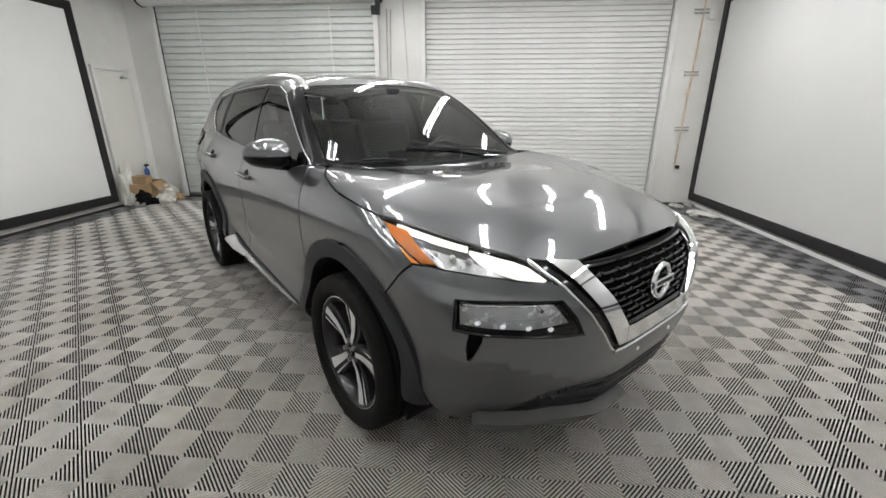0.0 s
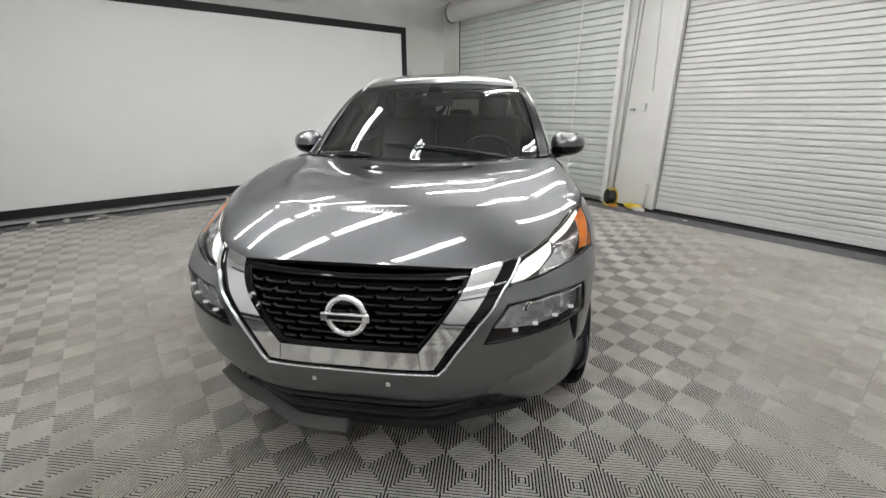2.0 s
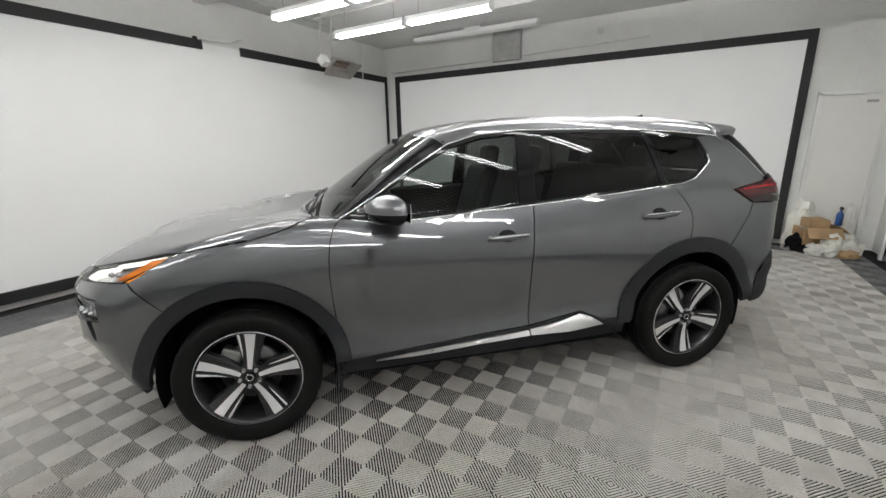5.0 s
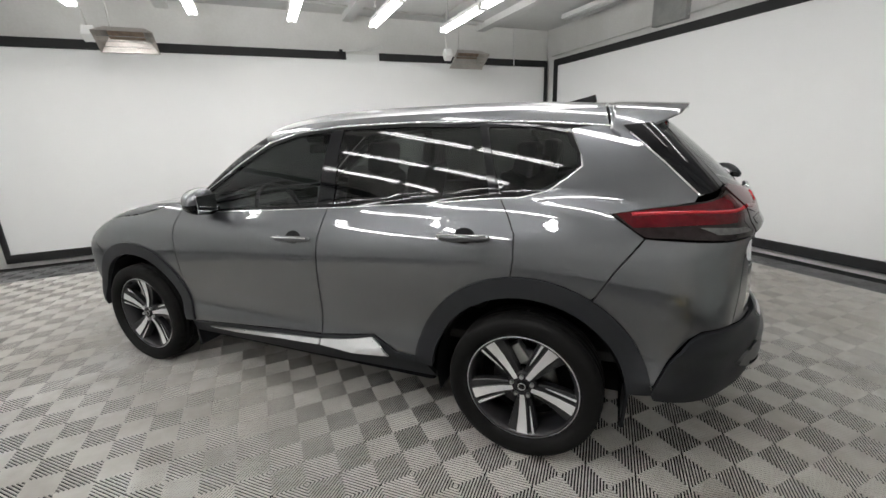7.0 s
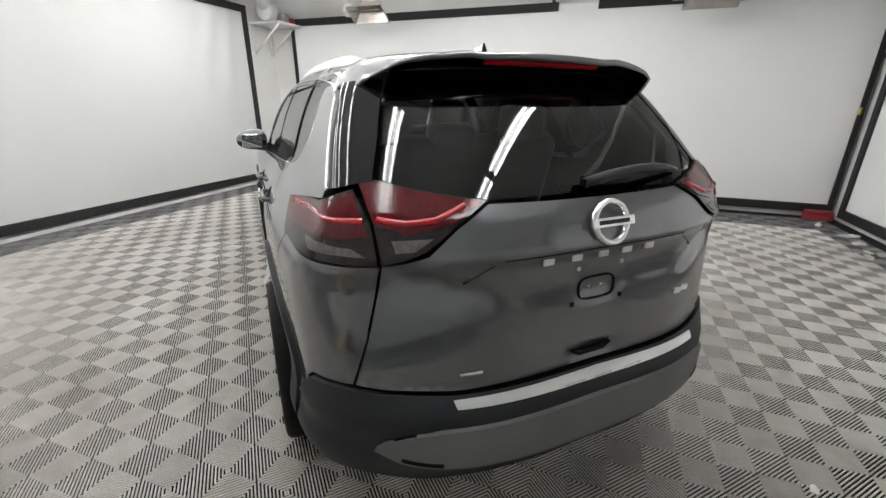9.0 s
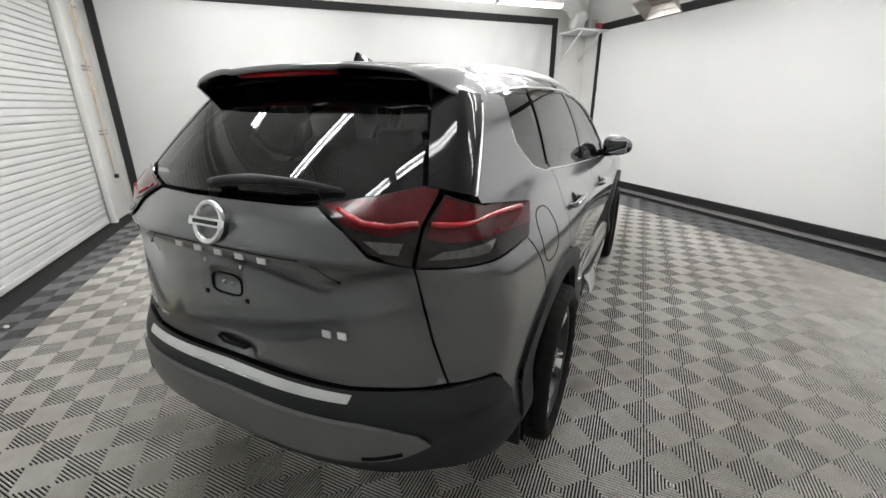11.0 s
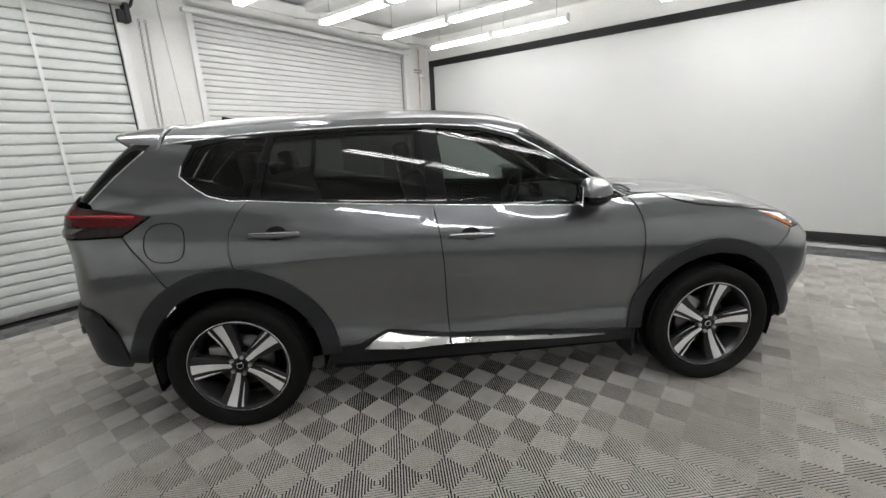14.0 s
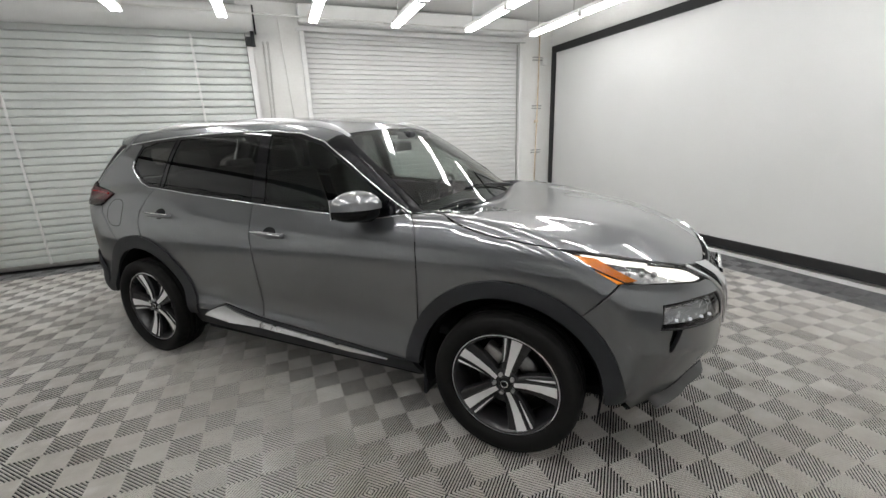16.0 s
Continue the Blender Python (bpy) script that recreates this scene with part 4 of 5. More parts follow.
    part("mirror_glass", block((.004, .15, .100), at(*q(.505, .897, 1.184)) @ pose(0, 0, 0, 0, 0, 11 * side), .002), M["mirror"], mirror)
    v, f = sweep([q(.60, .77, 1.130), q(.60, .815, 1.128), q(.585, .86, 1.132), q(.572, .885, 1.150)], [.042, .036, .032, .034], 12, False, .8)
    mesh_ob("mirror_stalk", v, f, M["gloss_black"], mirror)
    panel("mirror_sail", "roll", SS([(.66, 1.128), (.80, 1.152), (.73, 1.195), (.66, 1.20)]), M["gloss_black"], car, off=.002, thick=.01, gap=0, **who)
    # roof rail: a blade that rises from the roof and lies along it
    rows = []
    n = 34
    for k in range(n):
        t = k / (n - 1)
        x, mid = .335 - t * 1.93, .522 - .012 * t + .022 * max(0, .12 - t) / .12
        rise = .017 * math.sin(min(t / .10, (1 - t) / .14, 1) * math.pi / 2)
        wide = .021 - .008 * max(0, 1 - min(t / .06, (1 - t) / .06))
        ends = [cast([(x, mid + e * wide, .9)], [(0, 0, 1)])[0] for e in (-1, 1)]
        (_, yi, zi), (_, yo, zo) = ends
        top = max(zi, zo)
        rows.append([(x, yi, zi - .004), (x, yi + .003, top + rise * .7), (x, yi + .011, top + rise), (x, yo - .012, zo + .004 + rise * .86), (x, yo - .003, zo + .002 + rise * .45), (x, yo, zo - .004)])
    v = [q(*p) for r in rows for p in r]
    f = [(i * 6 + j, i * 6 + j + 1, i * 6 + j + 7, i * 6 + j + 6) for i in range(n - 1) for j in range(5)] + [tuple(range(6))[::-1], tuple(range((n - 1) * 6, n * 6))]
    mesh_ob("roof_rail", v, f if side < 0 else [c[::-1] for c in f], M["rail"], car)


sides(front_corner)
panel("grille_vee", "front", [F(0, .676), F(.236, .676), F(.245, .612), F(.12, .611), F(0, .611)], M["chrome"], car, mirror=True, off=.012, thick=.03, gap=.001, step=.02)
panel("vee_surround", "front", [F(0, .610), F(.29, .610), F(.298, .594), F(0, .594)], M["gloss_black"], car, mirror=True, off=-.004, thick=.02, gap=0, step=.016)
strip("vee_line", "front", [F(y, .590) for y in np.linspace(-.302, .302, 7)], .009, M["chrome"], car, .003, .007)
strip("hood_lip", "front", [F(y, .905 + .02 * abs(y)) for y in np.linspace(-.40, .40, 9)], .010, M["dark"], car, -.006, .002)
for y in (.131, -.131):
    x, _, z = F(y, .543)
    part("plate_bolt", block((.010, .014, .014), at(x, y, z), .003), M["satin"], bumper)

# wipers at the screen's foot
for a, b in ((T(1.005, .50), T(.935, -.20)), (T(1.01, -.30), T(.945, -.62))):
    a, b = np.array(a), np.array(b)
    line = [tuple(a + (b - a) * t + np.array((0, 0, .018 + .012 * math.sin(math.pi * t)))) for t in np.linspace(0, 1, 9)]
    v, f = sweep(line, [.010, .010, .009, .009, .008, .007, .006, .005, .004], 6)
    wiper = mesh_ob("wiper", v, f, M["black_plastic"], car)
    line = [tuple(a + (b - a) * t + np.array((-.012, 0, .012))) for t in np.linspace(.05, 1.05, 9)]
    v, f = sweep(line, .006, 6)
    mesh_ob("wiper_blade", v, f, M["black_plastic"], wiper)
# shark fin on the roof
v = [(x, y, z + .022) for x, y, z in ((-1.40, 0, 1.652), (-1.52, .028, 1.640), (-1.57, .020, 1.633), (-1.57, -.020, 1.633), (-1.52, -.028, 1.640), (-1.555, .004, 1.686), (-1.555, -.004, 1.686), (-1.49, 0, 1.672))]
mesh_ob("antenna_fin", v, [(0, 7, 1), (1, 7, 5), (1, 5, 2), (0, 4, 7), (4, 6, 7), (4, 3, 6), (7, 6, 5), (2, 5, 6, 3), (0, 1, 2, 3, 4)], M["gloss_black"], car, smooth=False)

# dark lining behind the seams, floor pan
for name, proj, outline, both in (
        ("front", "front", nose_outline, True),
        ("rear", "rear", [B(0, 1.23), B(.60, 1.28), S(-1.80, 1.195), S(-1.70, .95), S(-1.80, .64), S(-1.90, .45), B(.6, .42), B(0, .42)], True)):
    panel("inner_shell", proj, outline, M["dark"], car, off=-.06 if name == "front" else -.03, thick=0, gap=.0, step=.06, mirror=both,
          holes=[fog_hole, mirror_y(fog_hole)] if name == "front" else ())


def lining(side):
    panel("inner_shell", "roll", SS([(.80, 1.12), (-.26, 1.145), (-1.25, 1.21), (-1.40, 1.235), (-1.60, 1.36), (-1.55, 1.50), (-1.70, 1.50), (-1.90, 1.33), (-1.95, 1.20), (-1.70, 1.12), (-1.80, .95), (-1.66, .88)])
          + SS(arc(*AXLE_R, RA_IN + .02, 118, 12, 18)) + SS([(-.86, .32), (.86, .32)]) + SS(arc(*AXLE_F, FA_IN + .02, 172, 56, 16)) + SS([(1.74, .83), (1.70, .95)]) + [(1.60, .80, 1.02), (1.25, .79, 1.07), (1.05, .72, 1.12)],
          M["dark"], car, off=-.03, thick=0, gap=0, step=.05, side=side)


sides(lining)
panel("inner_shell", "roll", [T(2.15, 0), T(2.12, .42), T(2.0, .58), T(1.7, .76), T(1.4, .78), T(1.0, .72), T(1.0, 0)], M["dark"], car, mirror=True, off=-.04, thick=0, gap=0, step=.06)
part("floor_pan", block((3.5, 1.36, .05), at(.05, 0, .30), .02), M["dark"], car)
part("floor_pan", block((1.75, 1.62, .10), at(0, 0, .30), .03), M["dark"], car)

# cabin
part("dashboard", block((.42, 1.42, .22), at(.72, 0, .98) @ pose(0, 0, 0, 0, -6, 0), .06, 4), M["trim"], car, "", True)
part("dash_top", block((.40, 1.38, .04), at(.84, 0, 1.075), .018, 3), M["trim"], car, "", True)
part("display", block((.02, .27, .13), at(.56, 0, 1.10) @ pose(0, 0, 0, 0, -12, 0), .006), M["gloss_black"], car)
part("cabin_floor", block((2.9, 1.42, .05), at(-.45, 0, .50), .01), M["trim"], car)
part("load_floor", block((.85, 1.25, .05), at(-1.60, 0, .78), .01), M["trim"], car)
wheel_at = Matrix.Translation((.47, .37, 1.06)) @ Matrix.Rotation(radians(-68), 4, "Y")
v, f = sweep([(.185 * math.cos(g), .185 * math.sin(g), 0) for g in np.linspace(0, 2 * math.pi, 36, endpoint=False)], .015, 8, True)
steer = mesh_ob("steering_wheel", [wheel_at @ Vector(c) for c in v], f, M["trim"], car)
bm = block((.12, .16, .04), wheel_at, .02, 3)
block((.05, .34, .02), wheel_at @ at(0, 0, -.005), .008, 2, bm)
block((.20, .05, .02), wheel_at @ at(-.08, 0, -.005), .008, 2, bm)
part("wheel_boss", bm, M["trim"], steer, "", True)


def car_seat(x, y, w, name="front_seat"):
    seat = part(name, block((.52, w, .17), at(x, y, .72) @ pose(0, 0, 0, 0, -7, 0), .06, 4), M["seat"], car, "", True)
    part("seat_back", block((.15, w, .64), at(x - .30, y, 1.02) @ pose(0, 0, 0, 0, -16, 0), .06, 4), M["seat"], seat, "", True)
    return seat


def headrest(x, y, z, w, parent):
    part("headrest", block((.10, w, .18), at(x, y, z) @ pose(0, 0, 0, 0, -10, 0), .045, 4), M["seat"], parent, "", True)
    for e in (-1, 1):
        v, f = sweep([(x + .01, y + e * .05, z - .20), (x, y + e * .05, z - .05)], .007, 6)
        mesh_ob("headrest_post", v, f, M["satin"], parent)


for y in (.37, -.37):
    headrest(-.40, y, 1.405, .25, car_seat(.02, y, .50))
bench = car_seat(-.85, 0, 1.26, "rear_bench")
for y in (.40, -.40):
    headrest(-1.27, y, 1.385, .25, bench)
headrest(-1.25, 0, 1.30, .24, bench)
part("rear_view_mirror", block((.03, .23, .065), at(.36, 0, 1.46), .014, 3), M["black_plastic"], car)
part("sensor_box", block((.10, .09, .05), at(.40, 0, 1.53), .015, 3), M["black_plastic"], car)

# wheels
RIM = .252


def road_wheel():
    """A wheel about its own hub: y points out of the car."""
    w = thing("wheel", Matrix(), "five twin-spoke machined alloy wheel with dark pockets", "wheel")
    shoulder = [(.262, .062), (.268, .082), (.290, .100), (.318, .106), (.340, .102), (.354, .090), (.3575, .074)]
    tread = [(.3605, .060), (.3612, .044), (.3540, .041), (.3540, .035), (.3620, .032), (.3622, .010), (.3550, .006), (.3550, -.006), (.3622, -.010)]
    prof = shoulder + tread + [(r, -d) for r, d in tread[::-1]][2:] + [(r, -d) for r, d in shoulder[::-1]]
    v, f = lathe(prof, 144)
    k = len(prof)
    v = [(x * (1 - .012 * (((i // k) // 2) % 2) * (i % k in (6, 7, k - 8, k - 7))), y, z * (1 - .012 * (((i // k) // 2) % 2) * (i % k in (6, 7, k - 8, k - 7)))) for i, (x, y, z) in enumerate(v)]
    mesh_ob("tyre", v, f, M["rubber"], w)
    v, f = lathe([(.262, .070), (.265, .078), (.260, .080), (.252, .076), (.248, .066), (.238, .050), (.232, -.02), (.228, -.10), (.262, -.105)], 72)
    mesh_ob("rim", v, f, [M["rim_dark"], M["machined"]], w, slots=[1 if j % 8 == 1 else 0 for j in range(len(f))])
    verts, faces, slot = [], [], []

    def arm(rows, bright, deep=.035):
        """One tapered bar: rows of radius, sideways middle, width and depth."""
        k0 = len(verts)
        for r, mid, w, d in rows:
            verts.extend([(r, d - deep, mid - w / 2 - .004), (r, d - .003, mid - w / 2 - .001), (r, d, mid - w / 2 + .002), (r, d, mid + w / 2 - .002), (r, d - .003, mid + w / 2 + .001), (r, d - deep, mid + w / 2 + .004)])
        for i in range(len(rows) - 1):
            for j in range(5):
                b = k0 + i * 6 + j
                faces.append((b, b + 1, b + 7, b + 6))
                slot.append(1 if bright and j == 2 else 0)
        b = k0 + (len(rows) - 1) * 6
        faces.extend([tuple(range(k0, k0 + 6))[::-1], tuple(range(b, b + 6))])
        slot.extend([0, 0])
    arm([(.046, .0, .026, .060), (.10, .0, .033, .054), (.17, .001, .043, .057), (.225, .002, .053, .066), (.254, .002, .058, .0725)], True)
    arm([(.105, -.034, .006, .048), (.15, -.039, .011, .053), (.20, -.046, .014, .062), (.245, -.053, .017, .069)], True, .025)
    arm([(.050, -.012, .030, .046), (.11, -.022, .046, .041), (.18, -.030, .056, .047), (.247, -.036, .068, .060)], False)
    arm([(.050, .018, .022, .050), (.11, .028, .026, .043), (.18, .040, .034, .049), (.252, .052, .046, .069)], False)
    spoke = mesh_ob("spoke", verts, faces, [M["rim_dark"], M["machined"]], w, smooth=False, slots=slot)
    for i in range(1, 5):
        ob = new("spoke", spoke.data)
        ob.parent = w
        ob.matrix_basis = Matrix.Rotation(-2 * math.pi * i / 5, 4, "Y")
    v, f = lathe([(.0, .052), (.03, .056), (.060, .055), (.072, .046), (.074, .0)], 40)
    mesh_ob("hub", v, f, M["rim_dark"], w)
    v, f = lathe([(.0, .064), (.022, .065), (.028, .062), (.030, .050)], 32)
    cap = mesh_ob("hub_cap", v, f, M["gloss_black"], w)
    v, f = lathe([(.014, .0655), (.015, .0675), (.019, .0675), (.020, .0645)], 28)
    mesh_ob("cap_ring", v, f, M["chrome"], cap)
    for i in range(5):
        g = 2 * math.pi * (i + .5) / 5
        bm = bmesh.new()
        bmesh.ops.create_cone(bm, cap_ends=True, segments=6, radius1=.011, radius2=.010, depth=.024)
        bm.transform(Matrix.Translation((.050 * math.cos(g), .058, .050 * math.sin(g))) @ Matrix.Rotation(radians(-90), 4, "X"))
        part("lug_nut", bm, M["satin"], w)
    v, f = lathe([(.075, -.012), (.155, -.012), (.155, -.036), (.075, -.036)], 48)
    mesh_ob("brake_disc", v, f, M["disc"], w)
    bm = block((.10, .06, .13), at(.125, -.02, .03), .015, 2)
    part("brake_caliper", bm, M["steel"], w)
    v, f = lathe([(.0, -.07), (.23, -.07)], 32)
    mesh_ob("back_plate", v, f, M["dark"], w)
    return w


first = road_wheel()
for i, (axle, side, spin) in enumerate(((AXLE_F, 1, 25), (AXLE_F, -1, 32), (AXLE_R, 1, 52), (AXLE_R, -1, 0))):
    m = at(axle[0], side * (HUB - .066), axle[1]) @ (Matrix.Rotation(math.pi, 4, "Z") if side < 0 else Matrix()) @ Matrix.Rotation(radians(-spin), 4, "Y")
    w = first if i == 3 else copy_thing(first, m)
    w.matrix_basis = m
    w.parent = car
    w["label"] = ""
    for key in ("category", "label"):
        if key in w:
            del w[key]


# ---- the room ----
WEST, EAST, SOUTH, NORTH, HIGH = -4.80, 4.40, -4.20, 3.80, 3.42


def wall(name, size, m):
    ob = part(name, block(size, m, 0), M["wall"])
    return tagged(ob, "white painted masonry wall", "wall", kind="structure")


wall("wall_west", (.2, 8.4, HIGH), at(WEST - .1, -.2, HIGH / 2))
wall("wall_east", (.2, 8.4, HIGH), at(EAST + .1, -.2, HIGH / 2))
wall("wall_south", (9.20, .2, HIGH), at(-.20, SOUTH - .1, HIGH / 2))
DOOR_A, DOOR_B = (-4.28, -.69, 3.02), (.03, 3.70, 3.06)
bm = bmesh.new()
block((DOOR_A[0] - WEST, .3, HIGH), at((WEST + DOOR_A[0]) / 2, NORTH + .15, HIGH / 2), 0, 1, bm)
block((DOOR_B[0] - DOOR_A[1], .3, HIGH), at((DOOR_A[1] + DOOR_B[0]) / 2, NORTH + .15, HIGH / 2), 0, 1, bm)
block((EAST - DOOR_B[1], .3, HIGH), at((EAST + DOOR_B[1]) / 2, NORTH + .15, HIGH / 2), 0, 1, bm)
block((DOOR_A[1] - DOOR_A[0], .3, HIGH - DOOR_A[2]), at((DOOR_A[0] + DOOR_A[1]) / 2, NORTH + .15, (HIGH + DOOR_A[2]) / 2), 0, 1, bm)
block((DOOR_B[1] - DOOR_B[0], .3, HIGH - DOOR_B[2]), at((DOOR_B[0] + DOOR_B[1]) / 2, NORTH + .15, (HIGH + DOOR_B[2]) / 2), 0, 1, bm)
tagged(part("wall_north", bm, M["wall"]), "white painted masonry wall with two door openings", "wall", kind="structure")
# added wall, unseen, that closes the room off behind the shut doors
wall("wall_outer", (9.4, .1, HIGH), at(-.22, NORTH + .6, HIGH / 2))
bm = block((9.3, 8.6, .15), at(-.22, -.2, HIGH + .075), 0)
for x in (-3.3, -.9, 1.6):
    block((.16, 8.2, .10), at(x, -.2, HIGH - .05), 0, 1, bm)
tagged(part("ceiling", bm, M["ceiling"]), "grey-white ceiling with shallow beams", "ceiling", kind="structure")


# rolling shutters
def shutter(name, x0, x1, top, y, pitch, mat, deep, label):
    d = thing(name, at((x0 + x1) / 2, y, 0), label, "roller door", kind="structure")
    w = x1 - x0
    prof = [(1.3, -.5), (-.55, -.46), (-.85, -.41), (-1, -.30), (-1.05, 0), (-1, .28), (-.85, .36), (-.4, .405), (1.3, .41), (1.3, .5)]
    v = [(e * w / 2, deep * a, pitch * b) for e in (-1, 1) for a, b in prof]
    n = len(prof)
    f = [(i, n + i, n + i + 1, i + 1) for i in range(n - 1)] + [tuple(range(n))[::-1], tuple(range(n, 2 * n))]
    me = None
    z = .06 + pitch / 2
    while z < top + pitch * .4:
        if me is None:
            ob = mesh_ob("slat", v, f, mat, d, smooth=False)
            me = ob.data
        else:
            ob = new("slat", me)
            ob.parent = d
        ob.location = (0, 0, z)
        z += pitch
    part("bottom_bar", block((w, .045, .06), at(0, -.004, .035), .008), M["steel"] if pitch > .09 else mat, d)
    return d


da = shutter("door_1", DOOR_A[0], DOOR_A[1], DOOR_A[2], 3.765, .098, M["slat_grey"], .015, "closed grey steel rolling shutter")
db = shutter("door_2", DOOR_B[0], DOOR_B[1], DOOR_B[2], 3.865, .0715, M["slat_white"], .015, "closed white rolling shutter with narrow slats")
cx = (DOOR_A[0] + DOOR_A[1]) / 2
for x in (DOOR_A[0] + .02, DOOR_A[1] - .02):
    bm = block((.075, .06, 3.0), at(x - cx, -.03, 1.5), .006)
    part("guide_rail", bm, M["white_metal"], da)
    part("guide_slot", block((.006, .02, 2.98), at(x - cx + (.041 if x < cx else -.041), -.022, 1.5), .002), M["dark"], da)
for x in (-3.54, -1.42):
    part("strap", block((.030, .006, 2.9), at(x - cx, -.024, 1.50), .002), M["white_metal"], da, "white vertical strap")
# the rolled curtain above the grey door, with end plates
v, f = [], []
for i in range(28):
    g = 2 * math.pi * i / 28
    v += [(e * 1.86, -.10 + .17 * math.cos(g), 3.14 + .17 * math.sin(g)) for e in (-1, 1)]
f = [(2 * i, 2 * i + 1, (2 * i + 3) % 56, (2 * i + 2) % 56) for i in range(28)]
mesh_ob("curtain_roll", v, f, M["slat_white"], da)
for e in (-1, 1):
    v, f = [], []
    for i in range(28):
        g = 2 * math.pi * i / 28
        v.append((e * 1.865, -.10 + .18 * math.cos(g), 3.14 + .18 * math.sin(g)))
    v += [(x + e * .02, y, z) for x, y, z in v]
    f = [tuple(range(28)), tuple(range(55, 27, -1))] + [(i, 28 + i, 28 + (i + 1) % 28, (i + 1) % 28) for i in range(28)]
    mesh_ob("end_plate", v, f, M["black_plastic"], da, smooth=False)
bm = block((.05, .14, .22), at(1.83, -.10, 2.92), .01)
block((.10, .05, .12), at(1.79, -.13, 2.86), .01, 2, bm)
part("shutter_gear", bm, M["black_plastic"], da)
# frame and header of the white door
cx = (DOOR_B[0] + DOOR_B[1]) / 2
for x in (DOOR_B[0] - .02, DOOR_B[1] + .02):
    part("guide_rail", block((.07, .05, 3.06), at(x - cx, -.085, 1.53), .006), M["white_metal"], db)
    part("guide_slot", block((.008, .02, 3.02), at(x - cx + (.040 if x < cx else -.040), -.030, 1.52), .002), M["steel"], db)
part("header", block((3.86, .07, .05), at(0, -.10, 3.075), .008), M["white_metal"], db)
part("header", block((3.80, .20, .26), at(0, -.16, 3.26), .05, 3), M["white_metal"], db)


# the three backdrop screens: cloth in a black border
def screen(along, lo, hi, z0, z1, where, facing, label, seed, bar=.115, waves=0.0, skip=None, cloth="canvas"):
    """along: the axis it runs along; facing: which way its front looks."""
    def q(a, d, z):
        return (a, where + facing * d, z) if along == "x" else (where + facing * d, a, z)
    mid = q((lo + hi) / 2, 0, 0)
    s = thing("backdrop_screen", at(*mid), label, "backdrop screen", "white backdrop screens")
    nu, nv = (200 if waves else 60), 24
    v, f = [], []
    for i in range(nu + 1):
        for j in range(nv + 1):
            a, z = lo + .03 + (hi - lo - .06) * i / nu, z0 + .03 + (z1 - z0 - .06) * j / nv
            p = noise.noise(Vector((a * .7 + seed, z * .9, seed)))
            d = .018 + .006 * p
            if waves:
                e = max(0, 1 - abs(a - waves - .30) / .95) * max(0, min(1, (z - .9) / 1.2))
                d += .013 * e * (math.sin((a - waves) * 24 / (1.25 + .5 * (z1 - z)) + z * 1.6) + .5 * noise.noise(Vector((a * 4, z * 1.3, seed))))
            v.append(tuple(Vector(q(a, d, z)) - Vector(mid)))
    for i in range(nu):
        for j in range(nv):
            k = i * (nv + 1) + j
            f.append((k, k + nv + 1, k + nv + 2, k + 1))
    mesh_ob("cloth", v, f, M[cloth], s)

    def edge(a0, a1, b0, b1):
        size = (a1 - a0, .035, b1 - b0) if along == "x" else (.035, a1 - a0, b1 - b0)
        c = Vector(q((a0 + a1) / 2, .030, (b0 + b1) / 2)) - Vector(mid)
        part("border", block(size, Matrix.Translation(c), .004), M["black_frame"], s)
    edge(lo, hi, z0, z0 + bar)
    if skip:
        edge(lo, skip[0], z1 - bar, z1)
        edge(skip[1], hi, z1 - bar, z1)
        edge(skip[1] + .05, skip[1] + .10, z1 - bar * .6, z1 + .03)
    else:
        edge(lo, hi, z1 - bar, z1)
    edge(lo, lo + (bar * .85 if along == "y" else .06), z0 + bar, z1 - bar)
    edge(hi - (bar * .85 if along == "y" else .06), hi, z0 + bar, z1 - bar)
    return s


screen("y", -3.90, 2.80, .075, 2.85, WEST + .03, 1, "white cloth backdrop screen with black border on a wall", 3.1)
# the east cloth's darker tone is dimmer light put into its colour
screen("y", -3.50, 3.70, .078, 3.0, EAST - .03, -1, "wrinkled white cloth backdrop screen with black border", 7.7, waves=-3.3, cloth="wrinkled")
screen("x", -4.755, 3.93, .075, 2.87, SOUTH + .03, 1, "white backdrop screen with a break in its black border", 11.3, skip=(-1.37, -.82))
part("baseboard", block((.05, 7.2, .045), at(EAST - .026, .1, .0225), .004), M["wall"])["kind"] = "structure"

# fluorescent fixtures: six rows of two pairs, twin tubes under a white channel
ROWS = (3.30, 2.22, 1.14, .08, -.94, -1.96)
LONG = 1.13


def fixture():
    t = thing("fluorescent_fixture", Matrix(), "lit twin-tube fluorescent fixture hung under the ceiling", "ceiling light", "ceiling fluorescent fixtures")
    part("channel", block((.10, LONG, .05), at(0, 0, .055), .008), M["white_metal"], t)
    for x in (-.034, .034):
        v, f = sweep([(x, -LONG / 2 + .03, 0), (x, LONG / 2 - .03, 0)], .016, 8)
        mesh_ob("tube", v, f, M["tube"], t)
    for y in (-1, 1):
        part("socket", block((.11, .028, .055), at(0, y * (LONG / 2 - .014), .012), .006), M["white_metal"], t)
    for y in (-.4, .4):
        v, f = sweep([(0, y, .07), (0, y, HIGH - 2.945)], .005, 6)
        mesh_ob("hanger", v, f, M["steel"], t)
    return t


one = fixture()
spots = [(x, y) for x in ROWS for y in (2.80 - LONG / 2, 1.64 - LONG / 2, -.55 - LONG / 2, -1.72 - LONG / 2)]
for k, (x, y) in enumerate(spots):
    m = at(x, y, 2.945)
    if k == len(spots) - 1:
        one.matrix_basis = m
    else:
        copy_thing(one, m)
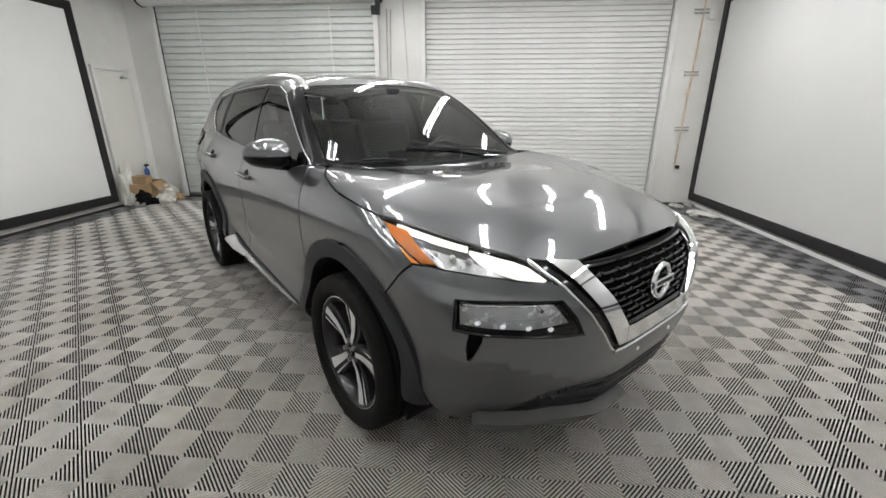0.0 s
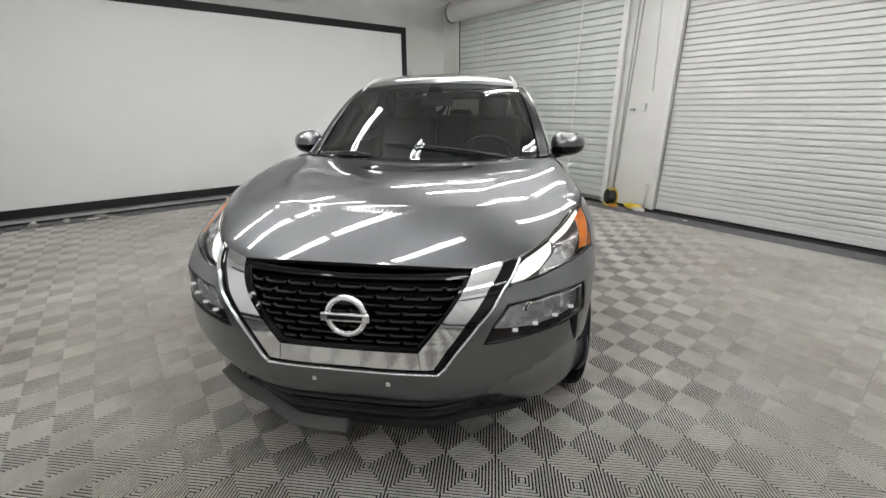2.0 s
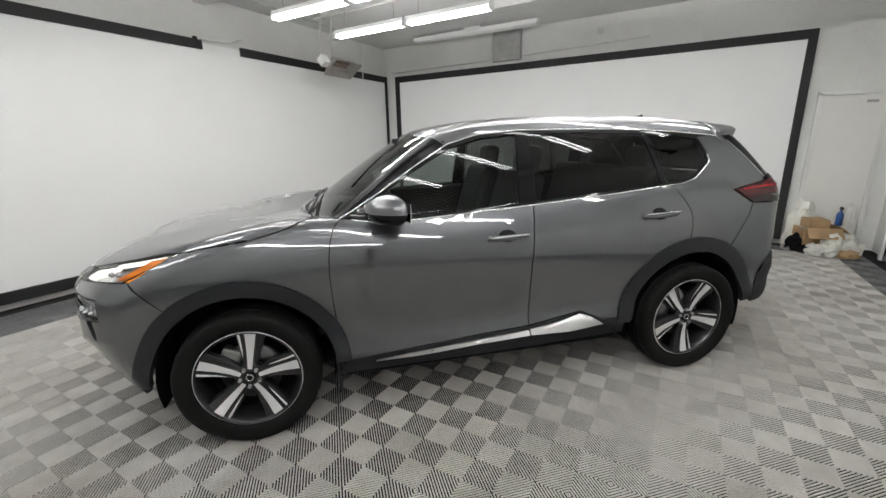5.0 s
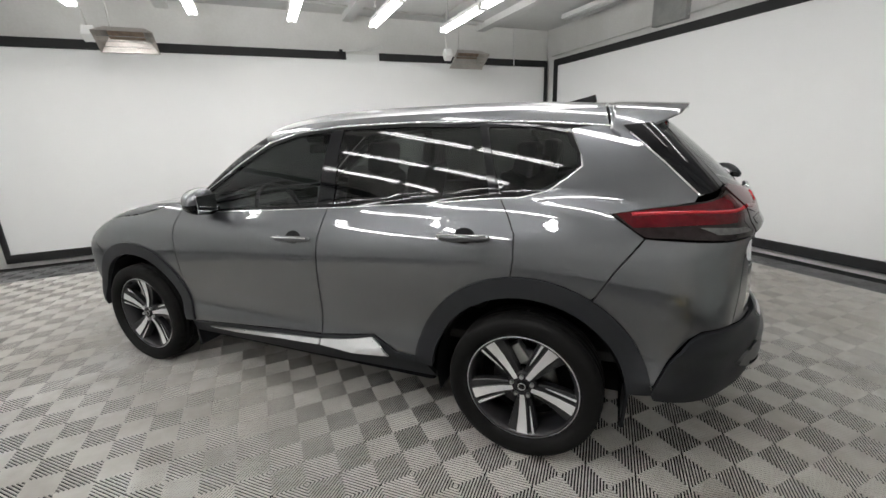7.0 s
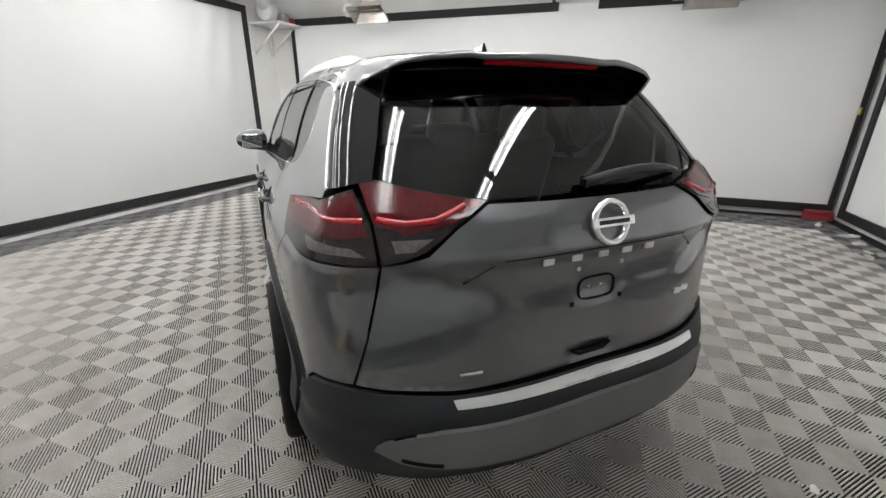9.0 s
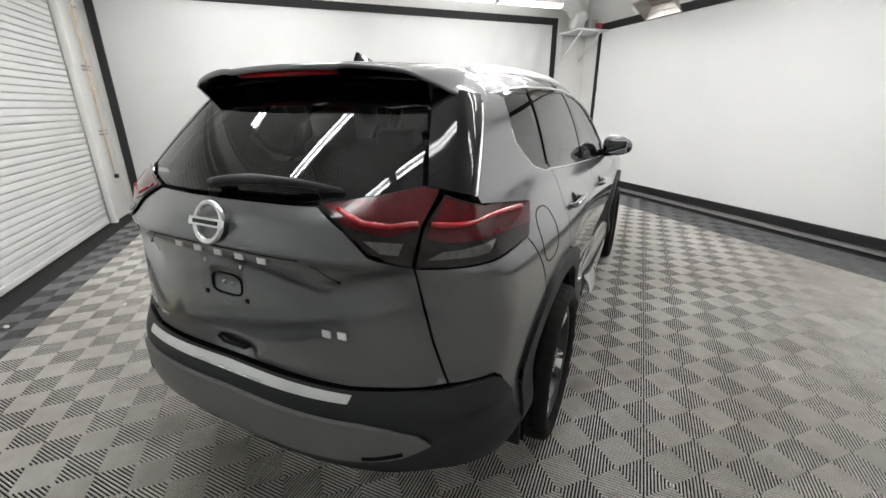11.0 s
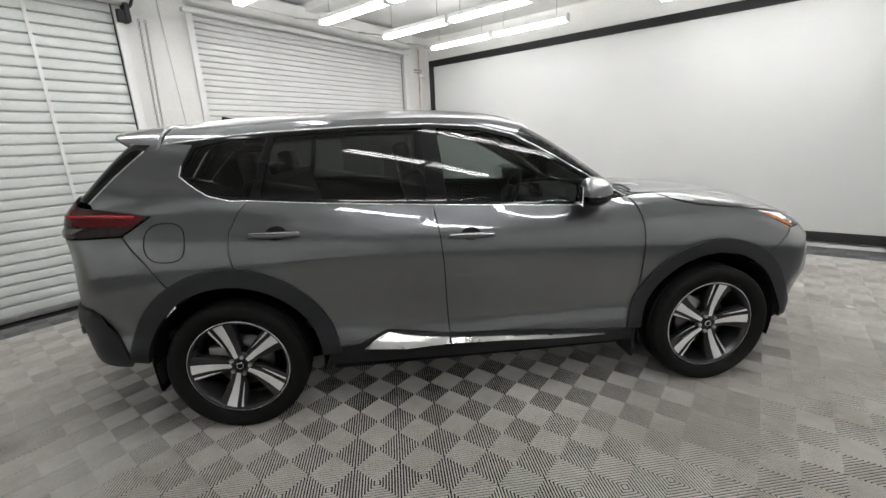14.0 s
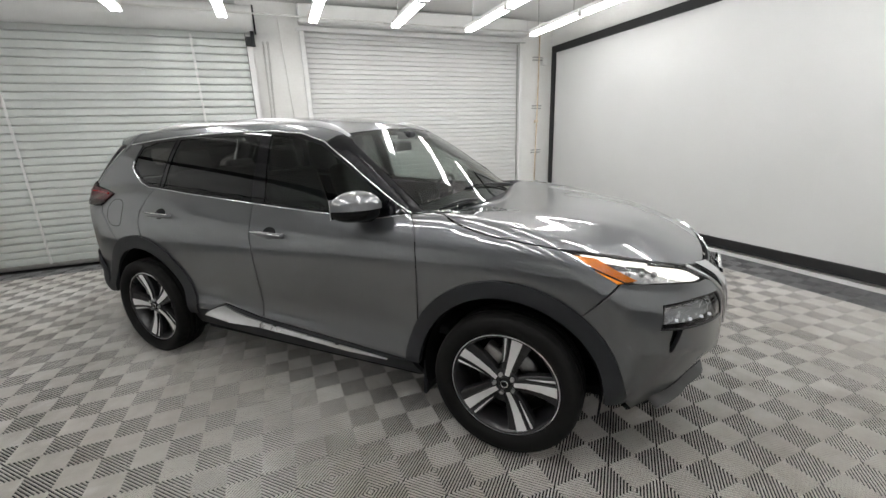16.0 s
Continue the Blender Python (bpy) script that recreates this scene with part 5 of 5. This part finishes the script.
# one dead fixture by the west wall
t = thing("fluorescent_fixture", at(-4.25, -1.9, 3.30), "unlit white fluorescent fixture by the wall", "ceiling light")
part("channel", block((.14, 2.3, .07), at(0, 0, .04), .01), M["white_metal"], t)
for x in (-.04, .04):
    v, f = sweep([(x, -1.12, 0), (x, 1.12, 0)], .015, 8)
    mesh_ob("tube", v, f, M["white_metal"], t)
part("hanger", block((.05, .3, .10), at(0, 0, .09), .005), M["white_metal"], t)


def pipe(points, r, mat, label, name="conduit"):
    v, f = sweep(points, r, 8)
    return tagged(mesh_ob(name, v, f, mat), label, "conduit")


pipe([(-4.77, -4.0, 2.93), (-4.77, -1.6, 2.955), (-4.77, .82, 3.02)], .010, M["pipe"], "thin painted conduit along a wall")
pipe([(-3.2, -3.9, 3.40), (-.5, -3.7, 3.405), (3.6, -3.7, 3.405)], .016, M["pipe"], "painted conduit under the ceiling")
pipe([(-2.3, -3.6, 3.36), (-2.3, -1.9, 3.36), (-2.3, 2.9, 3.36)], .014, M["pipe"], "painted conduit under the ceiling")
pipe([(-4.4, 3.3, 3.16), (-.2, 3.32, 3.13), (3.9, 3.34, 3.12)], .013, M["pipe"], "painted conduit above the doors")
pipe([(.08, 2.85, 3.0), (.08, 3.34, 3.12)], .010, M["pipe"], "short conduit to a light fixture")
pipe([(1.14, 2.85, 3.0), (1.14, 3.34, 3.12)], .010, M["pipe"], "short conduit to a light fixture")
pipe([(2.22, 2.85, 3.0), (2.22, 3.34, 3.12)], .010, M["pipe"], "short conduit to a light fixture")
pipe([(3.30, 2.85, 3.0), (3.30, 3.34, 3.12)], .010, M["pipe"], "short conduit to a light fixture")
pipe([(-.30, 3.785, 3.2), (-.26, 3.785, 2.4), (-.22, 3.785, 1.6)], .006, M["pipe"], "thin cable down a white pier", "cable")
pipe([(-3.96, -4.10, 3.40), (-3.955, -4.10, 3.05), (-3.965, -4.11, 2.76)], .010, M["white_metal"], "white cord hanging by a screen", "cord")
pipe([(-1.41, -4.14, 2.98), (-1.20, -4.12, 2.90), (-.80, -4.12, 2.88)], .012, M["white_metal"], "white cable across a break in the border", "cable")
# grey pilaster and small boxes on the west wall
tagged(part("pilaster", block((.10, .52, .50), at(WEST + .04, -1.46, 3.16), .01), M["steel"]), "grey stub of a roof post on a wall", "post", kind="structure")
tagged(part("junction_box", block((.05, .09, .09), at(WEST + .025, .10, 3.19), .008), M["pipe"]), "small painted junction box", "junction box")
tagged(part("junction_box", block((.07, .05, .10), at(-.31, 3.775, 1.39), .008), M["white_metal"]), "small white control box on a pier", "control box")
tagged(part("latch", block((.06, .05, .03), at(-.46, 3.775, 1.36), .008), M["steel"]), "small steel hook on a pier", "hook")
pipe([(-.10, 3.79, 0), (-.10, 3.79, .35)], .02, M["pipe"], "stub of white pipe by a door", "pipe")

# pier in the north-east: a rusty standpipe with brackets
sp = thing("standpipe", at(4.05, NORTH - .04, 0), "rust-stained standpipe on a white pier", "pipe")
v, f = sweep([(0, 0, .62), (.01, 0, 1.2), (.03, 0, 2.0), (.05, 0, 3.2)], .012, 8)
mesh_ob("pipe", v, f, M["rust"], sp)
for z, w in ((1.15, .20), (1.95, .20), (2.78, .20)):
    part("bracket", block((w, .03, .018), at(0.02, .01, z), .003), M["steel"], sp)
    part("bracket", block((w, .03, .018), at(0.02, .01, z + .045), .003), M["steel"], sp)
part("valve", block((.06, .06, .05), at(.0, -.02, 1.72), .012), M["rust"], sp)
part("outlet", block((.06, .05, .06), at(.05, .0, .58), .02, 3), M["black_plastic"], sp)
tagged(part("bell_box", block((.10, .06, .13), at(4.22, NORTH - .03, 2.76), .01), M["white_metal"]), "small white bell box on a pier", "bell box")

# hand chain, reel and tape by the pier between the doors
ch = thing("door_chain", at(-.50, NORTH - .06, 0), "loop of steel hand chain for the shutter", "chain")
link_v, link_f = sweep([(.012 * math.cos(g), 0, .020 * math.sin(g)) for g in np.linspace(0, 2 * math.pi, 10, endpoint=False)], .0035, 5, True)
first_link = mesh_ob("chain_link", link_v, link_f, M["chain"], ch)
k = 0
for x0, x1 in ((.03, -.06), (-.03, -.075)):
    for i in range(80):
        t = i / 79
        o = first_link if k == 0 else new("chain_link", first_link.data)
        o.parent = ch
        o.matrix_basis = at(x0 + (x1 - x0) * t, -.02, 2.86 - t * 2.62) @ Matrix.Rotation(radians(90 * (i % 2)), 4, "Z")
        k += 1
reel = thing("cable_reel", at(-.52, NORTH - .20, .125), "small black and yellow hand reel on the floor", "reel")
R90 = Matrix.Rotation(radians(-35), 4, "Z")
for y, r in ((-.055, .115), (.055, .115)):
    v, f = lathe([(.0, y - .006), (r - .01, y - .008), (r, y), (r - .01, y + .008), (.0, y + .006)], 30)
    mesh_ob("flange", [R90 @ Vector(c) for c in v], f, M["black_plastic"] if y < 0 else M["yellow"], reel)
v, f = lathe([(.05, -.05), (.095, -.045), (.098, 0), (.095, .045), (.05, .05)], 30)
mesh_ob("wound_cord", [R90 @ Vector(c) for c in v], f, M["black_cord"], reel)
part("stand", block((.20, .16, .02), R90 @ at(0, 0, -.115), .006), M["yellow"], reel)
part("handle", block((.02, .14, .02), R90 @ at(0, 0, .12), .006), M["yellow"], reel)
tagged(crumple(2.2, (.06, .04, .022), M["orange"], "strap_heap", None, at(-.42, 3.50, .004)), "small heap of orange strap", "strap")
tagged(crumple(4.2, (.13, .06, .045), M["yellow"], "tape_heap", None, at(-.17, 3.62, .004)), "crumpled yellow tape on the floor", "tape")
tagged(crumple(5.2, (.09, .05, .03), M["plastic_wrap"], "wrap_scrap", None, at(-.05, 3.55, .004)), "scrap of clear wrap on the floor", "wrap")

# infrared heaters under the south ceiling edge
def heater(m, label):
    h = thing("infrared_heater", m, label, "heater", "hung infrared heaters")
    lo, hi = [(-.30, -.17), (.30, -.17), (.30, .17), (-.30, .17)], [(-.20, -.07), (.20, -.07), (.20, .07), (-.20, .07)]
    v = [(x, y, -.08) for x, y in lo] + [(x, y, .08) for x, y in hi] + [(x * .97, y * .95, -.078) for x, y in lo] + [(x * .95, y * .9, .065) for x, y in hi]
    f = [(i, (i + 1) % 4, 4 + (i + 1) % 4, 4 + i) for i in range(4)] + [(4, 5, 6, 7)] + [(8 + (i + 1) % 4, 8 + i, 12 + i, 12 + (i + 1) % 4) for i in range(4)] + [(15, 14, 13, 12)] + [(i, 8 + i, 8 + (i + 1) % 4, (i + 1) % 4) for i in range(4)]
    mesh_ob("hood", v, f, M["heater"], h, smooth=False)
    part("burner", block((.36, .12, .02), at(0, 0, .035), .004), M["copper"], h)
    for y in (-.08, 0, .08):
        v, f = sweep([(-.27, y, -.07), (.27, y, -.07)], .004, 6)
        mesh_ob("guard_wire", v, f, M["steel"], h)
    part("control_box", block((.12, .12, .14), at(.36, 0, .03), .012), M["white_metal"], h)
    v, f = sweep([(.15, 0, .08), (.15, .16, .30), (.15, .365, .55)], .010, 6)
    mesh_ob("hanger", v, f, M["pipe"], h)
    v, f = sweep([(.36, .02, .10), (.40, .18, .30), (.36, .38, .56)], .012, 6)
    mesh_ob("gas_line", v, f, M["pipe"], h)
    return h


heater(at(-2.66, -3.45, 2.74) @ pose(0, 0, 0, 34, 0, 0), "stainless infrared heater hung near a wall")
heater(at(1.92, -3.42, 2.78) @ pose(0, 0, 0, 34, 0, 0), "stainless infrared heater hung near a wall")

# blower on a bracket shelf in the south-east corner
bl = thing("blower", at(3.98, -3.83, 2.74), "dusty blower with white duct on a bracket shelf", "blower")
part("shelf", block((.62, .62, .03), at(0.02, 0, 0), .004), M["white_metal"], bl)
for y in (-.20, .20):
    v, f = sweep([(-.22, y, 0), (.36, y, -.46)], .016, 6)
    mesh_ob("bracket", v, f, M["white_metal"], bl)
    v, f = sweep([(.35, y, 0), (.35, y, -.48)], .016, 6)
    mesh_ob("bracket", v, f, M["white_metal"], bl)
v, f = lathe([(.0, -.09), (.15, -.09), (.16, -.07), (.16, .07), (.15, .09), (.0, .09)], 28)
mesh_ob("fan_housing", [Matrix.Translation((.06, .14, .20)) @ Vector(c) for c in v], f, M["white_metal"], bl)
part("motor", block((.16, .18, .15), at(-.10, -.06, .10), .03, 3), M["steel"], bl)
part("motor_mount", block((.12, .12, .10), at(-.16, -.16, .07), .02, 2), M["red_case"], bl)
v, f = sweep([(.06, .16, .30), (.02, .30, .42), (-.05, .60, .46), (-.05, 1.1, .46)], .13, 16)
mesh_ob("duct", v, f, M["white_metal"], bl)

# plain white door in the west wall beside the screen
dr = thing("door_3", at(WEST + .006, 3.28, 0), "closed plain white gloss door", "door", kind="structure")
gloss_white = material("white_gloss_paint", (.80, .79, .75), .12, 0, .6, .03, 2, 40)
part("leaf", block((.035, .62, 1.98), at(.012, 0, 1.0), .004), gloss_white, dr)
for y in (-.335, .335):
    part("frame", block((.05, .05, 2.06), at(.012, y, 1.03), .005), M["wall"], dr)
part("frame", block((.05, .72, .05), at(.012, 0, 2.05), .005), M["wall"], dr)
part("closer", block((.05, .10, .03), at(.045, .18, 1.93), .006), M["steel"], dr)

# rubbish heap at its foot
bx = thing("cardboard_box", at(-4.50, 3.12, 0) @ pose(0, 0, 0, 0, 0, 12), "open brown cardboard box against a wall", "box")
for x, y, sx, sy in ((-.18, 0, .008, .40), (.18, 0, .008, .40), (0, -.20, .36, .008), (0, .20, .36, .008)):
    part("side", block((sx, sy, .32), at(x, y, .165), .002), M["card"], bx)
part("base", block((.36, .40, .01), at(0, 0, .01), .002), M["card"], bx)
part("flap", block((.16, .38, .008), at(.24, 0, .28) @ pose(0, 0, 0, 0, 50, 0), .002), M["card"], bx)
part("flap", block((.34, .16, .008), at(0, .26, .30) @ pose(0, 0, 0, -40, 0, 0), .002), M["card"], bx)
tagged(part("carton", block((.20, .24, .12), at(-4.52, 3.10, .375) @ pose(0, 0, 0, 0, 6, 20), .006), M["card"]), "small brown carton lying on a box", "carton")
bt = thing("spray_bottle", at(-4.62, 3.36, .34), "blue spray bottle on a box", "bottle")
v, f = lathe([(.0, 0), (.036, 0), (.038, .01), (.038, .15), (.030, .17), (.014, .19), (.014, .22), (.0, .22)], 20)
mesh_ob("bottle", [(x, z, y) for x, y, z in v], f, M["blue"], bt)
part("nozzle", block((.07, .025, .035), at(.01, 0, .235), .006), M["black_plastic"], bt)
for s, x, y, sz, mat, lab in ((1.1, -4.42, 3.42, (.20, .17, .17), "plastic_wrap", "crumpled clear plastic bag on the floor"), (2.7, -4.28, 3.20, (.17, .14, .10), "plastic_wrap", "crumpled clear plastic bag on the floor"),
                              (3.3, -4.60, 2.93, (.13, .10, .13), "plastic_wrap", "crumpled clear plastic bag on the floor"), (6.1, -4.30, 3.00, (.10, .08, .07), "dark", "small black bag on the floor"),
                              (8.4, -4.20, 3.40, (.11, .12, .06), "card", "torn piece of brown card"), (9.9, -4.45, 2.85, (.12, .08, .05), "litter", "dusty scraps on the floor"),
                              (12.1, -4.68, 3.46, (.09, .09, .38), "plastic_wrap", "crumpled clear plastic sheet against a wall"),
                              (14.6, -4.66, 2.98, (.10, .16, .42), "plastic_wrap", "crumpled clear plastic sheet against a wall"), (15.3, -4.36, 3.28, (.16, .15, .20), "plastic_wrap", "crumpled clear plastic bag on the floor"),
                              (16.8, -4.40, 2.92, (.13, .12, .14), "dark", "small black bag on the floor"), (18.2, -4.22, 3.08, (.12, .10, .09), "plastic_wrap", "crumpled clear plastic bag on the floor")):
    tagged(crumple(s, sz, M[mat], "bag" if "bag" in lab else "scrap", None, at(x, y, .003)), lab, "bag" if "bag" in lab else "scrap", "rubbish by the door")
# scraps in the north-east corner and the south-west corner
rng = random.Random(5)
for i in range(9):
    x, y = 3.55 + .75 * rng.random(), 2.75 + .9 * rng.random()
    tagged(crumple(20 + i, (.05 + .07 * rng.random(), .05 + .06 * rng.random(), .015 + .03 * rng.random()), M["plastic_wrap" if i % 3 else "litter"], "scrap", None, at(x, y, .003), 2, .5), "crumpled scrap of plastic on the floor", "scrap", "scraps in the corner")
for i in range(8):
    x, y = -4.62 + .35 * rng.random(), -3.6 + 1.5 * rng.random()
    tagged(crumple(40 + i, (.03 + .05 * rng.random(), .03 + .05 * rng.random(), .012 + .02 * rng.random()), M["litter" if i % 2 else "plastic_wrap"], "scrap", None, at(x, y, .003), 2, .5), "small scrap of litter along a wall", "scrap", "litter along the wall")
rc = thing("red_case", at(-4.55, -3.98, 0), "small red case on the floor in a corner", "case")
part("body", block((.30, .14, .09), at(0, 0, .05), .01), M["red_case"], rc)
part("lid", block((.30, .14, .03), at(0, 0, .115), .01), M["red_case"], rc)
tagged(part("yellow_tag", block((.012, .05, .09), at(-4.66, -4.03, 1.42), .003), M["yellow"]), "small yellow tag between two screens", "tag")
pipe([(-4.70, -4.02, .12), (-4.68, -3.98, .8), (-4.66, -4.02, 1.4)], .006, M["black_cord"], "thin black cable in a corner", "cable")
for i, (x, y) in enumerate(((.72, 2.82), (.60, 3.50), (-2.55, 1.19), (.83, 2.72), (.32, 2.44), (1.72, 2.24), (2.1, -2.45), (-3.5, -1.9))):
    tagged(crumple(60 + i, (.030, .016, .006), M["plastic_wrap"], "paper_scrap", None, at(x, y, .003) @ pose(0, 0, 0, 0, 0, 40 * i), 2, .4), "tiny white paper scrap on the floor", "scrap", "paper scraps")

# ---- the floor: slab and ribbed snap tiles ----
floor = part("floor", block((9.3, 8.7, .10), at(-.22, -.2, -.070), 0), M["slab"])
tagged(floor, "dark slab under ribbed plastic tiles", "floor", kind="structure")
Q = .1524  # a tile is two by two of these squares
RIBS, CAP, DEEP = 16, .0065, .018


def tile_mesh():
    """A ribbed tile: four squares of slanted ribs that form diamonds, on a dark web."""
    v, f, slot = [], [], []

    def prism(poly, top=0, low=-CAP, s=0):
        k, n = len(v), len(poly)
        v.extend([(x, y, top) for x, y in poly] + [(x, y, low) for x, y in poly])
        f.append(tuple(range(k, k + n)))
        f.extend((k + i, k + n + i, k + n + (i + 1) % n, k + (i + 1) % n) for i in range(n))
        slot.extend([s] * (n + 1))
    pitch = 2 * Q / RIBS
    for qx in (0, 1):
        for qy in (0, 1):
            for i in range(RIBS):
                # a rib: flat crown, chamfered shoulders, upright sides
                k = len(v)
                for share, z in ((.120, 0), (.212, -.0016), (.222, -CAP)):
                    pts = []
                    for s in ((i + .5 - share) * pitch, (i + .5 + share) * pitch):
                        x0, x1 = min(s, Q), max(0, s - Q)
                        pts.append(((x0, s - x0), (x1, s - x1)))
                    for x, y in (pts[0][0], pts[1][0], pts[1][1], pts[0][1]):
                        if (qx + qy) % 2:
                            x = Q - x
                        v.append((x + (qx - 1) * Q, y + (qy - 1) * Q, z))
                quads = [(0, 1, 2, 3), (0, 3, 7, 4), (4, 7, 11, 8), (2, 1, 5, 6), (6, 5, 9, 10)]
                f.extend(tuple(k + c for c in (w if not (qx + qy) % 2 else w[::-1])) for w in quads)
                slot.extend([0] * 5)
            # webs are coloured the slab's near-black so the gaps between ribs stay dark
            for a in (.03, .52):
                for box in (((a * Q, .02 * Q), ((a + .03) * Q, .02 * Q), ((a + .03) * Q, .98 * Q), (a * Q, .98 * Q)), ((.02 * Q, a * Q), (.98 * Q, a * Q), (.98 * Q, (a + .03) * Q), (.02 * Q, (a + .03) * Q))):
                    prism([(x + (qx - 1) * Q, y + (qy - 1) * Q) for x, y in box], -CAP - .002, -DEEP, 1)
    return v, f, slot


tv, tf, ts = tile_mesh()
tv = [(x * .9982, y * .9982, z) for x, y, z in tv]  # a hairline joint round every tile
LIGHT = bpy.data.meshes.new("tile")
LIGHT.from_pydata(tv, [], tf)
LIGHT.materials.append(M["tile"])
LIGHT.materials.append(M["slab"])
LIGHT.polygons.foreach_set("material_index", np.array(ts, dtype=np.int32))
spots = []
X0, Y0 = -.988 + Q, -.965 + Q
for i in range(-14, 19):
    for j in range(-13, 18):
        x, y = X0 + 2 * Q * i, Y0 + 2 * Q * j
        if WEST + .1 < x < EAST - .05 and SOUTH + .1 < y < NORTH - .05:
            spots.append((x, y))
edge = lambda x, y: x > 3.80 or x < -4.30 or y > 3.40 or y < -3.55
spots.sort(key=lambda p: abs(math.hypot(p[0], p[1]) - 2.0))
far = {False: ([], []), True: ([], [])}
for k, (x, y) in enumerate(spots):
    if k < 300 and not edge(x, y):
        ob = new("tile", LIGHT)
        ob.parent = floor
        ob.location = (x, y, 0)
    else:
        v, f = far[edge(x, y)]
        n = len(v)
        v.extend((a + x, b + y, c) for a, b, c in tv)
        f.extend(tuple(n + q for q in face) for face in tf)
for dark in (False, True):
    v, f = far[dark]
    me = bpy.data.meshes.new("tiles")
    me.from_pydata(v, [], f)
    me.materials.append(M["tile_dark" if dark else "tile"])
    me.materials.append(M["slab"])
    me.polygons.foreach_set("material_index", np.array(ts * (len(f) // len(tf)), dtype=np.int32))
    ob = new("border_tiles" if dark else "outer_tiles", me)
    ob.parent = floor
    tagged(ob, "charcoal ribbed plastic tiles along the walls" if dark else "grey ribbed plastic floor tiles", kind="stuff")
